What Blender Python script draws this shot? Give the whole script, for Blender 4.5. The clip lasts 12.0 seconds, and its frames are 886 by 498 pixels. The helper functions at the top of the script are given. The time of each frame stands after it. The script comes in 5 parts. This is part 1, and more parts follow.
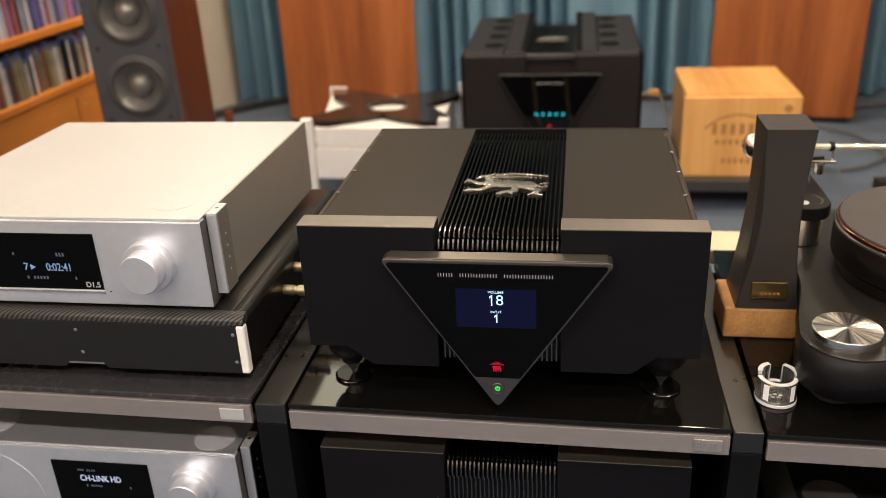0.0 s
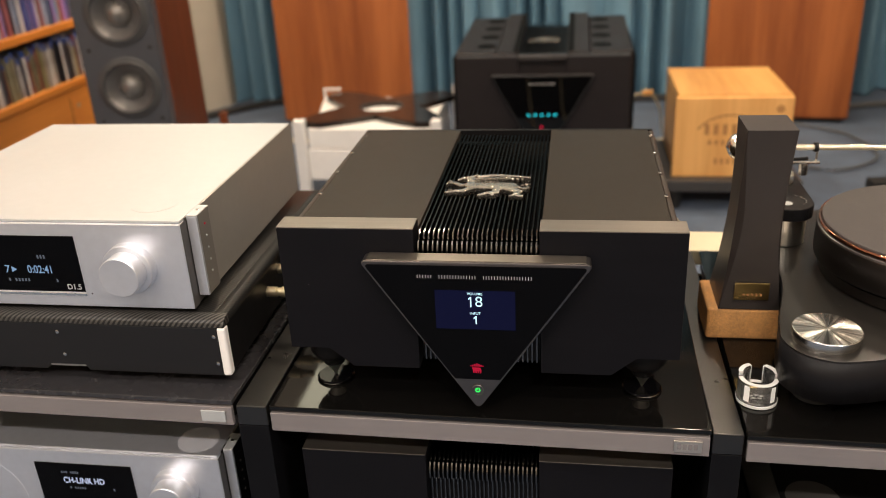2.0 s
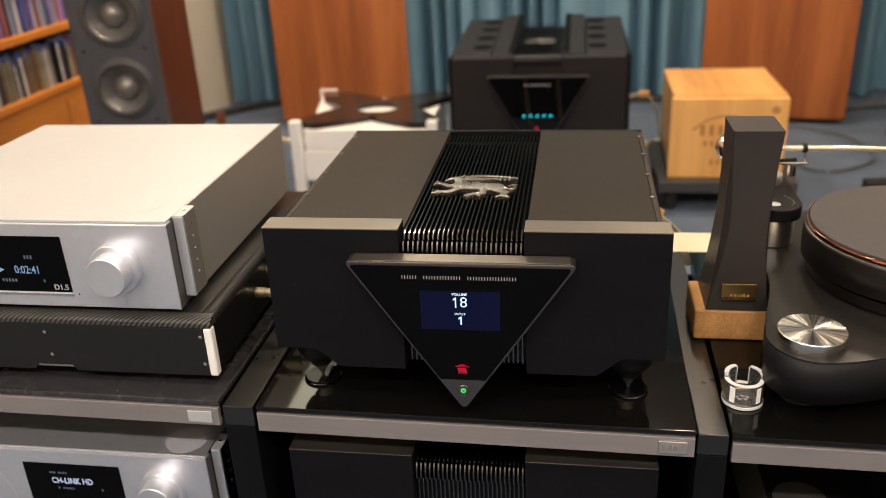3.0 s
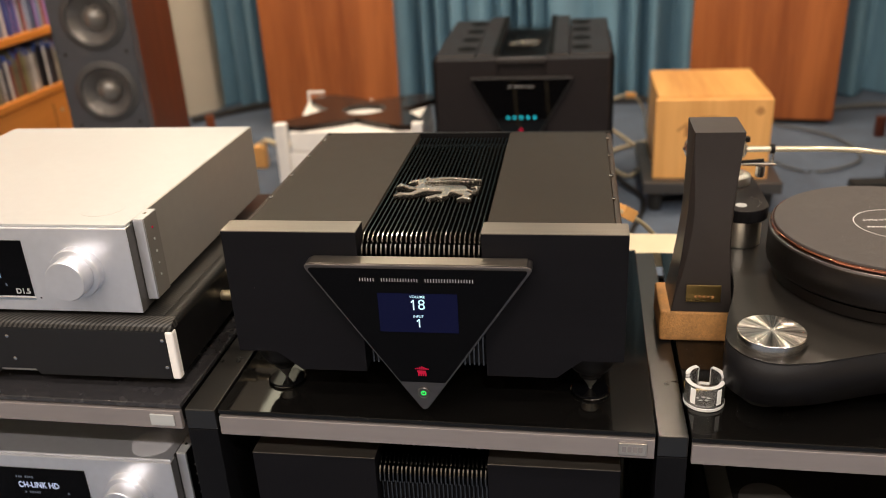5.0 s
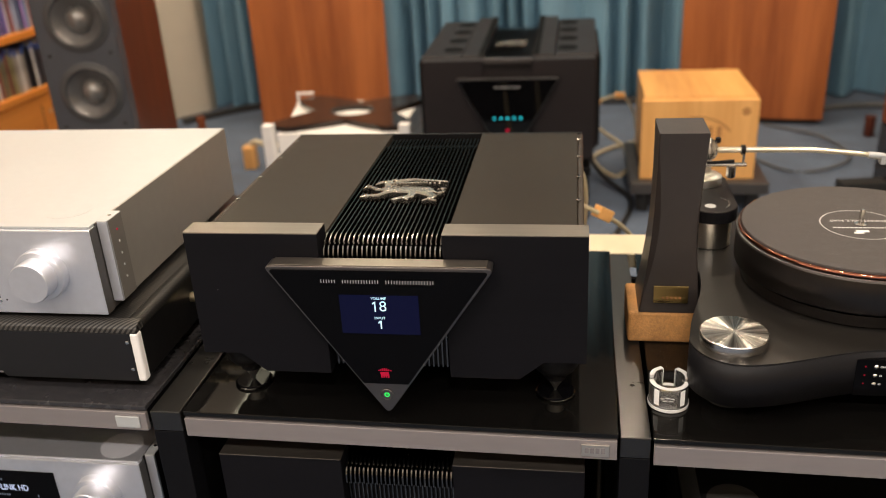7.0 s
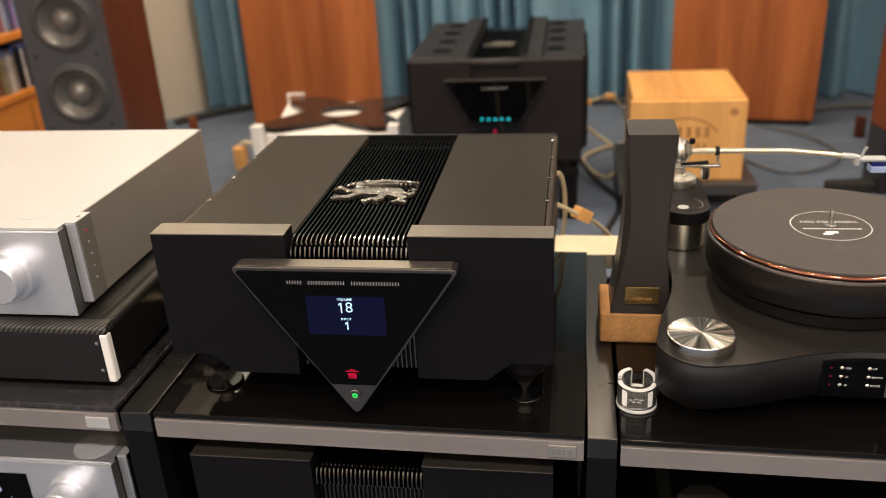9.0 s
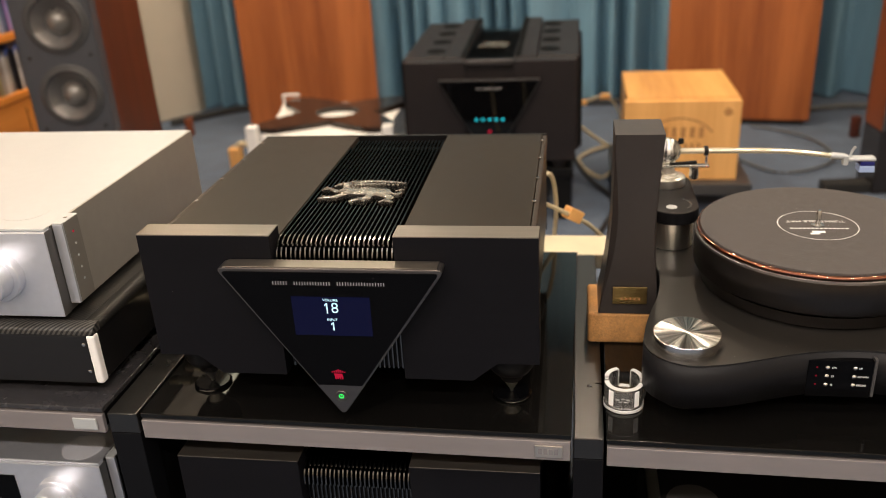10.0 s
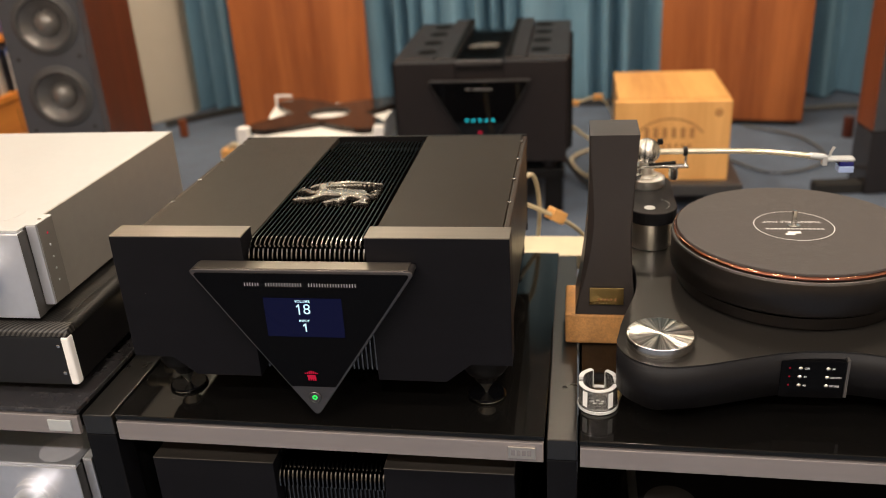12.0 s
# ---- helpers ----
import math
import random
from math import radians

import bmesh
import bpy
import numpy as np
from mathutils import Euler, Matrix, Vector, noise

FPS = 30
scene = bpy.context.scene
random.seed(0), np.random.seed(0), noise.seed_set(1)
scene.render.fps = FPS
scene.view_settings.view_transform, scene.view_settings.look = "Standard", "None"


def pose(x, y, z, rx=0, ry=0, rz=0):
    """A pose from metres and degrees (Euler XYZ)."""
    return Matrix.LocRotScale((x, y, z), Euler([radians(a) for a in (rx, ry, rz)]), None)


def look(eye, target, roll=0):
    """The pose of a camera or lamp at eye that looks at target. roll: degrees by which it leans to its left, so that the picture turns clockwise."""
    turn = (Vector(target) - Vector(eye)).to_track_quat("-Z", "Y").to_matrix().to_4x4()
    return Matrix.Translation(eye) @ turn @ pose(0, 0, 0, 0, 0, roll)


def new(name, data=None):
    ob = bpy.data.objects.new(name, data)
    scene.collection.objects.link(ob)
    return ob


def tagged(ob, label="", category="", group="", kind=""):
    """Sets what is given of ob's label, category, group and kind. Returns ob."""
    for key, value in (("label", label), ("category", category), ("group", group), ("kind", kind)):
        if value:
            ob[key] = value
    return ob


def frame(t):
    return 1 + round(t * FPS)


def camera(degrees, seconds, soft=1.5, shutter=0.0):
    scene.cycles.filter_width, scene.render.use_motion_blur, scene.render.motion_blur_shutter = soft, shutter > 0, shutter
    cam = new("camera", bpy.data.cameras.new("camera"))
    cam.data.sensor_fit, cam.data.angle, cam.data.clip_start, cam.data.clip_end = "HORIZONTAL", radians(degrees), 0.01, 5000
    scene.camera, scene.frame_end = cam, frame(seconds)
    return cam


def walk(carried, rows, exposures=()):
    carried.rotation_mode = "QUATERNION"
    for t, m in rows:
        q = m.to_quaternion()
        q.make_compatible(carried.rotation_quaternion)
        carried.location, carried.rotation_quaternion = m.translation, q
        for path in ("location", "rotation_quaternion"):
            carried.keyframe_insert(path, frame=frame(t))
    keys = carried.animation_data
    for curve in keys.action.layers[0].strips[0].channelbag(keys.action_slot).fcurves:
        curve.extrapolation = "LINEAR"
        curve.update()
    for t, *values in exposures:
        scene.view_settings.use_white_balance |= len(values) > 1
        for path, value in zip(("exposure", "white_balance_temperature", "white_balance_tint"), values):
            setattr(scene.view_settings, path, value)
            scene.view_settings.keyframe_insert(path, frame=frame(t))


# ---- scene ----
cam = camera(55.1, 12.0, soft=0.65)
cam.data.dof.use_dof = True
cam.data.dof.focus_distance = 1.0
cam.data.dof.aperture_fstop = 4.0
PATH = [
    (0, (0.087, -0.9, 0.624), (-0.214, 0.901, -0.191), -2.8),
    (0.5, (0.094, -0.899, 0.624), (-0.208, 0.903, -0.19), -2.9),
    (1, (0.098, -0.898, 0.624), (-0.203, 0.903, -0.19), -2.8),
    (1.5, (0.104, -0.898, 0.624), (-0.198, 0.904, -0.19), -2.9),
    (2, (0.111, -0.896, 0.624), (-0.19, 0.906, -0.19), -2.9),
    (2.5, (0.119, -0.895, 0.624), (-0.183, 0.907, -0.189), -2.9),
    (3, (0.13, -0.894, 0.623), (-0.174, 0.909, -0.189), -2.9),
    (5, (0.178, -0.886, 0.621), (-0.125, 0.918, -0.187), -3.1),
    (5.5, (0.189, -0.885, 0.621), (-0.114, 0.92, -0.188), -3.1),
    (6, (0.202, -0.883, 0.62), (-0.1, 0.921, -0.187), -3.1),
    (6.5, (0.213, -0.881, 0.62), (-0.091, 0.923, -0.187), -3.2),
    (7, (0.223, -0.879, 0.62), (-0.081, 0.925, -0.187), -3.2),
    (9, (0.262, -0.874, 0.619), (-0.042, 0.931, -0.187), -3.2),
    (9.5, (0.27, -0.872, 0.618), (-0.034, 0.933, -0.187), -3.2),
    (10, (0.278, -0.872, 0.618), (-0.025, 0.934, -0.187), -3.3),
    (10.5, (0.287, -0.87, 0.617), (-0.016, 0.935, -0.187), -3.3),
    (11, (0.294, -0.868, 0.617), (-0.009, 0.937, -0.187), -3.3),
    (11.5, (0.302, -0.868, 0.617), (-0.002, 0.938, -0.187), -3.4),
    (12, (0.311, -0.866, 0.616), (0.006, 0.94, -0.187), -3.4),
]
walk(cam, [(t, look(eye, target, roll)) for t, eye, target, roll in PATH], exposures=[(0.0, 0.0), (12.0, 0.0)])

# ---- plan: shelf top is z = 0, the racks' front is y = 0 ----
FLOOR, CEIL = -0.48, 2.05
WEST, EAST, SOUTH, NORTH = -2.15, 2.7, -2.4, 3.62

# ---- world and lamps ----
world = bpy.data.worlds.new("room_world")
scene.world = world
world.use_nodes = True
world.node_tree.nodes["Background"].inputs[0].default_value = (1.0, 0.85, 0.7, 1)
world.node_tree.nodes["Background"].inputs[1].default_value = 0.02
COOL, WARM = (1.0, 0.89, 0.80), (1.0, 0.81, 0.60)
LAMPS = [(x, y, p, tint) for y, p, tint in ((-1.9, 21, COOL), (-0.8, 9, COOL), (0.35, 5.5, WARM), (1.35, 11, WARM), (2.4, 13.5, WARM)) for x in (-1.5, -0.5, 0.5, 1.5)]
for lx, ly, power, tint in LAMPS:
    data = bpy.data.lights.new("downlight_beam", "AREA")
    data.shape, data.size, data.energy, data.color = "DISK", 0.10, power, tint
    new("downlight_beam", data).matrix_world = pose(lx, ly, CEIL - 0.03)


# ---- materials ----
def mat(name, col, rough=0.5, metal=0.0, vary=0.12, scale=40.0, bump=0.0, bscale=300.0, stretch=(1, 1, 1), coat=0.0, spec=0.5):
    """A surface with a fine grain and a broad variation, and an optional fine relief."""
    m = bpy.data.materials.new(name)
    m.use_nodes = True
    nt = m.node_tree
    p = nt.nodes["Principled BSDF"]
    tc = nt.nodes.new("ShaderNodeTexCoord")
    mp = nt.nodes.new("ShaderNodeMapping")
    mp.inputs["Scale"].default_value = stretch
    nt.links.new(tc.outputs["Object"], mp.inputs[0])
    fine, broad = nt.nodes.new("ShaderNodeTexNoise"), nt.nodes.new("ShaderNodeTexNoise")
    fine.inputs["Scale"].default_value, fine.inputs["Detail"].default_value = scale, 4
    broad.inputs["Scale"].default_value = max(scale / 12, 1.5)
    nt.links.new(mp.outputs[0], fine.inputs["Vector"])
    nt.links.new(tc.outputs["Object"], broad.inputs["Vector"])
    add = nt.nodes.new("ShaderNodeMath")
    nt.links.new(fine.outputs["Fac"], add.inputs[0])
    nt.links.new(broad.outputs["Fac"], add.inputs[1])
    ramp = nt.nodes.new("ShaderNodeMapRange")
    ramp.inputs[1].default_value, ramp.inputs[2].default_value = 0.6, 1.4
    ramp.inputs[3].default_value, ramp.inputs[4].default_value = 1 - vary, 1 + vary
    nt.links.new(add.outputs[0], ramp.inputs[0])
    mul = nt.nodes.new("ShaderNodeVectorMath")
    mul.operation = "SCALE"
    mul.inputs[0].default_value = col
    nt.links.new(ramp.outputs[0], mul.inputs["Scale"])
    nt.links.new(mul.outputs[0], p.inputs["Base Color"])
    rr = nt.nodes.new("ShaderNodeMath")
    rr.operation = "MULTIPLY"
    rr.inputs[1].default_value = rough
    nt.links.new(ramp.outputs[0], rr.inputs[0])
    nt.links.new(rr.outputs[0], p.inputs["Roughness"])
    p.inputs["Metallic"].default_value = metal
    p.inputs["Coat Weight"].default_value = coat
    p.inputs["Specular IOR Level"].default_value = spec
    if bump:
        bn, b = nt.nodes.new("ShaderNodeTexNoise"), nt.nodes.new("ShaderNodeBump")
        bn.inputs["Scale"].default_value = bscale
        nt.links.new(mp.outputs[0], bn.inputs["Vector"])
        b.inputs["Strength"].default_value, b.inputs["Distance"].default_value = bump, 0.002
        nt.links.new(bn.outputs["Fac"], b.inputs["Height"])
        nt.links.new(b.outputs[0], p.inputs["Normal"])
    return m


def wood(name, dark, light, rough=0.45, along="z", scale=14.0):
    """Veneer with grain running along one axis."""
    m = mat(name, light, rough, bump=0.06, bscale=60, stretch={"x": (0.06, 1, 1), "y": (1, 0.06, 1), "z": (1, 1, 0.06)}[along])
    nt = m.node_tree
    p = nt.nodes["Principled BSDF"]
    mp = next(n for n in nt.nodes if n.type == "MAPPING")
    n1 = nt.nodes.new("ShaderNodeTexNoise")
    n1.inputs["Scale"].default_value, n1.inputs["Detail"].default_value, n1.inputs["Distortion"].default_value = scale, 6, 0.6
    nt.links.new(mp.outputs[0], n1.inputs["Vector"])
    n2 = nt.nodes.new("ShaderNodeTexNoise")
    n2.inputs["Scale"].default_value, n2.inputs["Detail"].default_value = scale * 9, 3
    nt.links.new(mp.outputs[0], n2.inputs["Vector"])
    mx = nt.nodes.new("ShaderNodeMath")
    mx.operation = "MULTIPLY_ADD"
    mx.inputs[1].default_value = 0.35
    nt.links.new(n2.outputs["Fac"], mx.inputs[0])
    nt.links.new(n1.outputs["Fac"], mx.inputs[2])
    cr = nt.nodes.new("ShaderNodeValToRGB")
    cr.color_ramp.elements[0].position, cr.color_ramp.elements[0].color = 0.45, (*dark, 1)
    cr.color_ramp.elements[1].position, cr.color_ramp.elements[1].color = 0.85, (*light, 1)
    nt.links.new(mx.outputs[0], cr.inputs[0])
    nt.links.new(cr.outputs[0], p.inputs["Base Color"])
    return m


def glow(name, col, strength):
    m = bpy.data.materials.new(name)
    m.use_nodes = True
    p = m.node_tree.nodes["Principled BSDF"]
    p.inputs["Base Color"].default_value = (*[c * 0.1 for c in col], 1)
    p.inputs["Emission Color"].default_value = (*col, 1)
    p.inputs["Emission Strength"].default_value = strength
    p.inputs["Specular IOR Level"].default_value, p.inputs["Roughness"].default_value = 0.1, 0.2
    return m


def random_colours(m, stops):
    """Gives each object its own colour out of a few."""
    nt = m.node_tree
    oi, cr = nt.nodes.new("ShaderNodeObjectInfo"), nt.nodes.new("ShaderNodeValToRGB")
    cr.color_ramp.interpolation = "CONSTANT"
    while len(cr.color_ramp.elements) < len(stops):
        cr.color_ramp.elements.new(0.5)
    for i, c in enumerate(stops):
        cr.color_ramp.elements[i].position = i / len(stops)
        cr.color_ramp.elements[i].color = (*c, 1)
    nt.links.new(oi.outputs["Random"], cr.inputs[0])
    mul = next(n for n in nt.nodes if n.type == "VECT_MATH")
    nt.links.new(cr.outputs[0], mul.inputs[0])
    return m


BLACK = mat("black_anodised", (0.007, 0.0066, 0.007), 0.42, 0.0, 0.1, 60, 0.03, 900, spec=0.14)
LID = mat("dark_lid_paint", (0.0270, 0.0215, 0.0162), 0.36, 0.0, 0.08, 50, 0.05, 1200, spec=0.07)
RAIL = mat("bronze_side_rail", (0.034, 0.024, 0.018), 0.45, 0.2, 0.12, 60, spec=0.2)
PANEL = mat("black_anodised_front", (0.0062, 0.0060, 0.0076), 0.44, 0.0, 0.12, 90, 0.05, 500, (0.04, 1, 1), spec=0.10)
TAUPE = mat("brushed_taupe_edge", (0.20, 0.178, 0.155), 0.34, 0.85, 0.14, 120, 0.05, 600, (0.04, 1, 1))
FRAME = mat("dark_brushed_frame", (0.13, 0.12, 0.12), 0.35, 0.9, 0.15, 120, 0.05, 700, (0.05, 1, 1))
FIN = mat("satin_black_fin", (0.130, 0.126, 0.123), 0.18, 1.0, 0.1, 60)
FIN.node_tree.nodes["Principled BSDF"].inputs["Specular Tint"].default_value = (0.3, 0.3, 0.3, 1)
GLASS_BLACK = mat("black_display_glass", (0.0025, 0.0025, 0.003), 0.06, 0.0, 0.05, 20, spec=0.06)
SCREEN = glow("dim_blue_screen", (0.012, 0.014, 0.068), 0.26)
LCD = glow("lit_cyan_white_figures", (0.62, 0.92, 1.0), 1.2)
LCD_DIM = glow("dim_blue_figures", (0.35, 0.55, 0.85), 0.55)
LCD_GREY = glow("faint_grey_marks", (0.35, 0.4, 0.5), 0.22)
RED = glow("lit_red_mark", (1.0, 0.02, 0.08), 0.36)
RED_DIM = glow("faint_red_lamp", (0.6, 0.02, 0.05), 0.2)
GREEN = glow("lit_green_symbol", (0.05, 1.0, 0.15), 1.0)
CYAN = glow("lit_cyan_dot", (0.03, 0.75, 0.85), 0.8)
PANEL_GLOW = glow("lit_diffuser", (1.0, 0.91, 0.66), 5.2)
WHITE_INK = mat("white_print", (0.75, 0.75, 0.75), 0.5)
GREY_INK = mat("grey_print", (0.42, 0.42, 0.43), 0.5)
SILVER = mat("bead_blasted_silver", (0.475, 0.495, 0.505), 0.42, 0.25, 0.04, 70, 0.04, 1500)
SILVER_FRONT = mat("satin_silver_front", (0.70, 0.72, 0.78), 0.36, 0.75, 0.05, 90, 0.04, 1500)
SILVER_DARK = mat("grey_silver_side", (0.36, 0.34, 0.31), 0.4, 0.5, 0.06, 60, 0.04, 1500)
STEEL = mat("turned_steel", (0.62, 0.60, 0.57), 0.24, 1.0, 0.05, 80)
BRIGHT_STEEL = mat("bright_turned_steel", (0.88, 0.85, 0.79), 0.30, 1.0, 0.05, 80)
CHROME = mat("polished_chrome", (0.88, 0.86, 0.81), 0.18, 1.0, 0.03, 60)
COPPER = mat("polished_copper", (0.55, 0.23, 0.15), 0.07, 1.0, 0.08, 60)
PALE_GOLD = mat("worn_pale_gold", (0.70, 0.60, 0.40), 0.3, 0.9, 0.1, 120)
GOLD = mat("brushed_brass", (0.62, 0.45, 0.18), 0.28, 1.0, 0.1, 120, 0.05, 500, (0.05, 1, 1))
GLOSS = mat("black_gloss_shelf", (0.004, 0.0037, 0.0034), 0.07, 0.0, 0.15, 30, 0.0, spec=0.36)
SATIN = mat("satin_charcoal_shelf", (0.050, 0.048, 0.052), 0.27, 0.35, 0.1, 50, 0.03, 700)
FASCIA = mat("bronze_grey_fascia", (0.306, 0.276, 0.273), 0.42, 0.5, 0.06, 90, 0.04, 700, (0.05, 1, 1))
POST = mat("satin_black_post", (0.0052, 0.0052, 0.0062), 0.36, 0.0, 0.1, 40, 0.02, 600, spec=0.12)
RAIL_TOP = mat("satin_black_rail", (0.0085, 0.0081, 0.0078), 0.30, 0.0, 0.1, 40, 0.02, 600, spec=0.75)
NICKEL = mat("nickel_badge", (0.55, 0.52, 0.48), 0.38, 0.9, 0.06, 80)
DARK_CHROME = mat("dark_nickel", (0.10, 0.095, 0.09), 0.12, 1.0, 0.05, 60)
RUBBER = mat("black_rubber", (0.012, 0.012, 0.012), 0.75)
TT_TOP = mat("dark_grey_anodised_top", (0.0165, 0.0150, 0.0135), 0.30, 0.2, 0.06, 60, 0.04, 1200)
TT_SIDE = mat("matt_black_side", (0.0088, 0.0085, 0.0096), 0.40, 0.0, 0.08, 50, 0.04, 900, spec=0.14)
MAT_GREY = mat("felt_grey_mat", (0.061, 0.054, 0.052), 0.9, 0.0, 0.25, 90, 0.3, 1400)
CORK = mat("pressed_cork", (0.50, 0.25, 0.085), 0.8, 0.0, 0.35, 330, 0.5, 420)
ACRYLIC = mat("clear_acrylic", (1, 1, 1), 0.03, 0.0, 0.01)
ACRYLIC.node_tree.nodes["Principled BSDF"].inputs["Transmission Weight"].default_value = 0.97
ACRYLIC.node_tree.nodes["Principled BSDF"].inputs["IOR"].default_value = 1.49
FROST = mat("frosted_acrylic_edge", (0.95, 0.95, 0.95), 0.22, 0.0, 0.05)
FROST.node_tree.nodes["Principled BSDF"].inputs["Transmission Weight"].default_value = 0.38
EMBLEM = mat("cast_pewter", (0.20, 0.188, 0.170), 0.25, 0.9, 0.22, 160, 0.35, 420)
CARPET = mat("blue_grey_carpet", (0.095, 0.125, 0.180), 0.95, 0.0, 0.3, 120, 0.8, 500)
PLASTER = mat("cream_plaster", (0.50, 0.455, 0.38), 0.85, 0.0, 0.06, 10, 0.15, 200)
CEILING = mat("white_ceiling_paint", (0.78, 0.75, 0.70), 0.9, 0.0, 0.04, 8, 0.1, 150)
CURTAIN = mat("teal_blue_curtain", (0.150, 0.285, 0.395), 0.38, 0.0, 0.14, 30, 0.25, 700, (1, 1, 0.15), spec=0.6)
CHERRY = wood("cherry_veneer", (0.20, 0.05, 0.012), (0.40, 0.125, 0.034), 0.4, "z", 9)
MAHOGANY = wood("dark_mahogany_veneer", (0.040, 0.008, 0.004), (0.085, 0.018, 0.007), 0.35, "z", 9)
PINE = wood("honey_alder", (0.66, 0.325, 0.098), (0.85, 0.475, 0.165), 0.45, "z", 10)
PINE_TOP = wood("honey_alder_top", (0.48, 0.22, 0.06), (0.70, 0.38, 0.12), 0.45, "y", 10)
BURN = mat("burnt_brown_print", (0.42, 0.20, 0.065), 0.7)
ORANGE_WOOD = wood("orange_beech_veneer", (0.58, 0.19, 0.026), (0.74, 0.27, 0.046), 0.45, "y", 8)
SMOKED = mat("dark_brown_gloss_acrylic", (0.020, 0.013, 0.010), 0.07, 0.0, 0.1, 30, spec=0.4)
WHITE = mat("white_lacquer", (0.86, 0.84, 0.82), 0.35, 0.0, 0.04, 30)
CREAM = mat("cream_lacquer", (0.74, 0.66, 0.48), 0.5, 0.0, 0.06, 30)
BAFFLE = mat("grey_baffle_paint", (0.047, 0.050, 0.060), 0.5, 0.0, 0.1, 60, 0.1, 900)
CONE = mat("grey_woofer_cone", (0.17, 0.165, 0.165), 0.32, 0.5, 0.08, 60)
SURROUND = mat("dark_rubber_surround", (0.05, 0.05, 0.052), 0.5, 0.0, 0.08, 60)
CABLE = mat("cream_cable", (0.55, 0.47, 0.32), 0.6, 0.0, 0.1, 200, 0.3, 900)
CABLE_BLACK = mat("black_cable", (0.012, 0.012, 0.013), 0.5)
SPINE = lambda name, stops: random_colours(mat(name, (0.3, 0.3, 0.3), 0.4, 0.0, 0.55, 45, 0.05, 300, (1, 1, 0.35)), stops)
BOOK_DARK = SPINE("dark_book_spine", [
    (0.09, 0.11, 0.32), (0.03, 0.03, 0.05), (0.28, 0.18, 0.48), (0.18, 0.25, 0.50), (0.68, 0.67, 0.72), (0.07, 0.07, 0.09), (0.45, 0.26, 0.62),
    (0.14, 0.18, 0.28), (0.56, 0.53, 0.56), (0.06, 0.08, 0.18), (0.34, 0.12, 0.13), (0.40, 0.46, 0.62)])
BOOK_PALE = SPINE("pale_case_spine", [
    (0.72, 0.71, 0.72), (0.03, 0.03, 0.035), (0.66, 0.63, 0.60), (0.24, 0.22, 0.14), (0.78, 0.77, 0.77), (0.30, 0.27, 0.14), (0.06, 0.06, 0.07),
    (0.60, 0.58, 0.58), (0.22, 0.07, 0.06), (0.70, 0.70, 0.72), (0.10, 0.10, 0.12), (0.42, 0.38, 0.34)])
CASE_BLUE = mat("blue_case_band", (0.03, 0.08, 0.30), 0.35)


def carbon(name, sheen, rough, spec):
    m = mat(name, (0.03, 0.03, 0.03), rough, 0.1, 0.1, 60, spec=spec, stretch=(-1, 1, 0.45))
    nt = m.node_tree
    tc = next(n for n in nt.nodes if n.type == "MAPPING")
    w = nt.nodes.new("ShaderNodeTexWave")
    w.bands_direction = "DIAGONAL"
    w.inputs["Scale"].default_value = 88
    nt.links.new(tc.outputs[0], w.inputs["Vector"])
    cr = nt.nodes.new("ShaderNodeValToRGB")
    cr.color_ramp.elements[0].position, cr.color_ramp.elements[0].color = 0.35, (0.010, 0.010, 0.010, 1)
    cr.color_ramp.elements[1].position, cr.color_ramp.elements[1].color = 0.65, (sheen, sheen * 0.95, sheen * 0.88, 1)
    nt.links.new(w.outputs["Fac"], cr.inputs[0])
    nt.links.new(cr.outputs[0], nt.nodes["Principled BSDF"].inputs["Base Color"])
    return m


# One carbon fibre in three tones: lit front roll, shaded top and side.
CARBON, CARBON_TOP_SHADE = carbon("carbon_fibre", 0.066, 0.42, 0.3), carbon("carbon_fibre_shaded_top", 0.024, 0.30, 0.16)
CARBON_SIDE_SHADE = carbon("carbon_fibre_shaded_side", 0.016, 0.34, 0.12)


def radial(name, col, rough, axis="Z"):
    """Metal faced off on a lathe, with streaks of light that run out from its centre."""
    m = mat(name, col, rough, 1.0, 0.06, 80)
    nt = m.node_tree
    t = nt.nodes.new("ShaderNodeTangent")
    t.direction_type, t.axis = "RADIAL", axis
    p = nt.nodes["Principled BSDF"]
    p.inputs["Anisotropic"].default_value = 0.95
    nt.links.new(t.outputs[0], p.inputs["Tangent"])
    return m


RADIAL_X = radial("turned_steel_ball", (0.66, 0.64, 0.60), 0.25, "X")
PLATTER = radial("turned_black_platter", (0.078, 0.069, 0.064), 0.40)
RADIAL = radial("faced_steel", (0.78, 0.76, 0.71), 0.2)


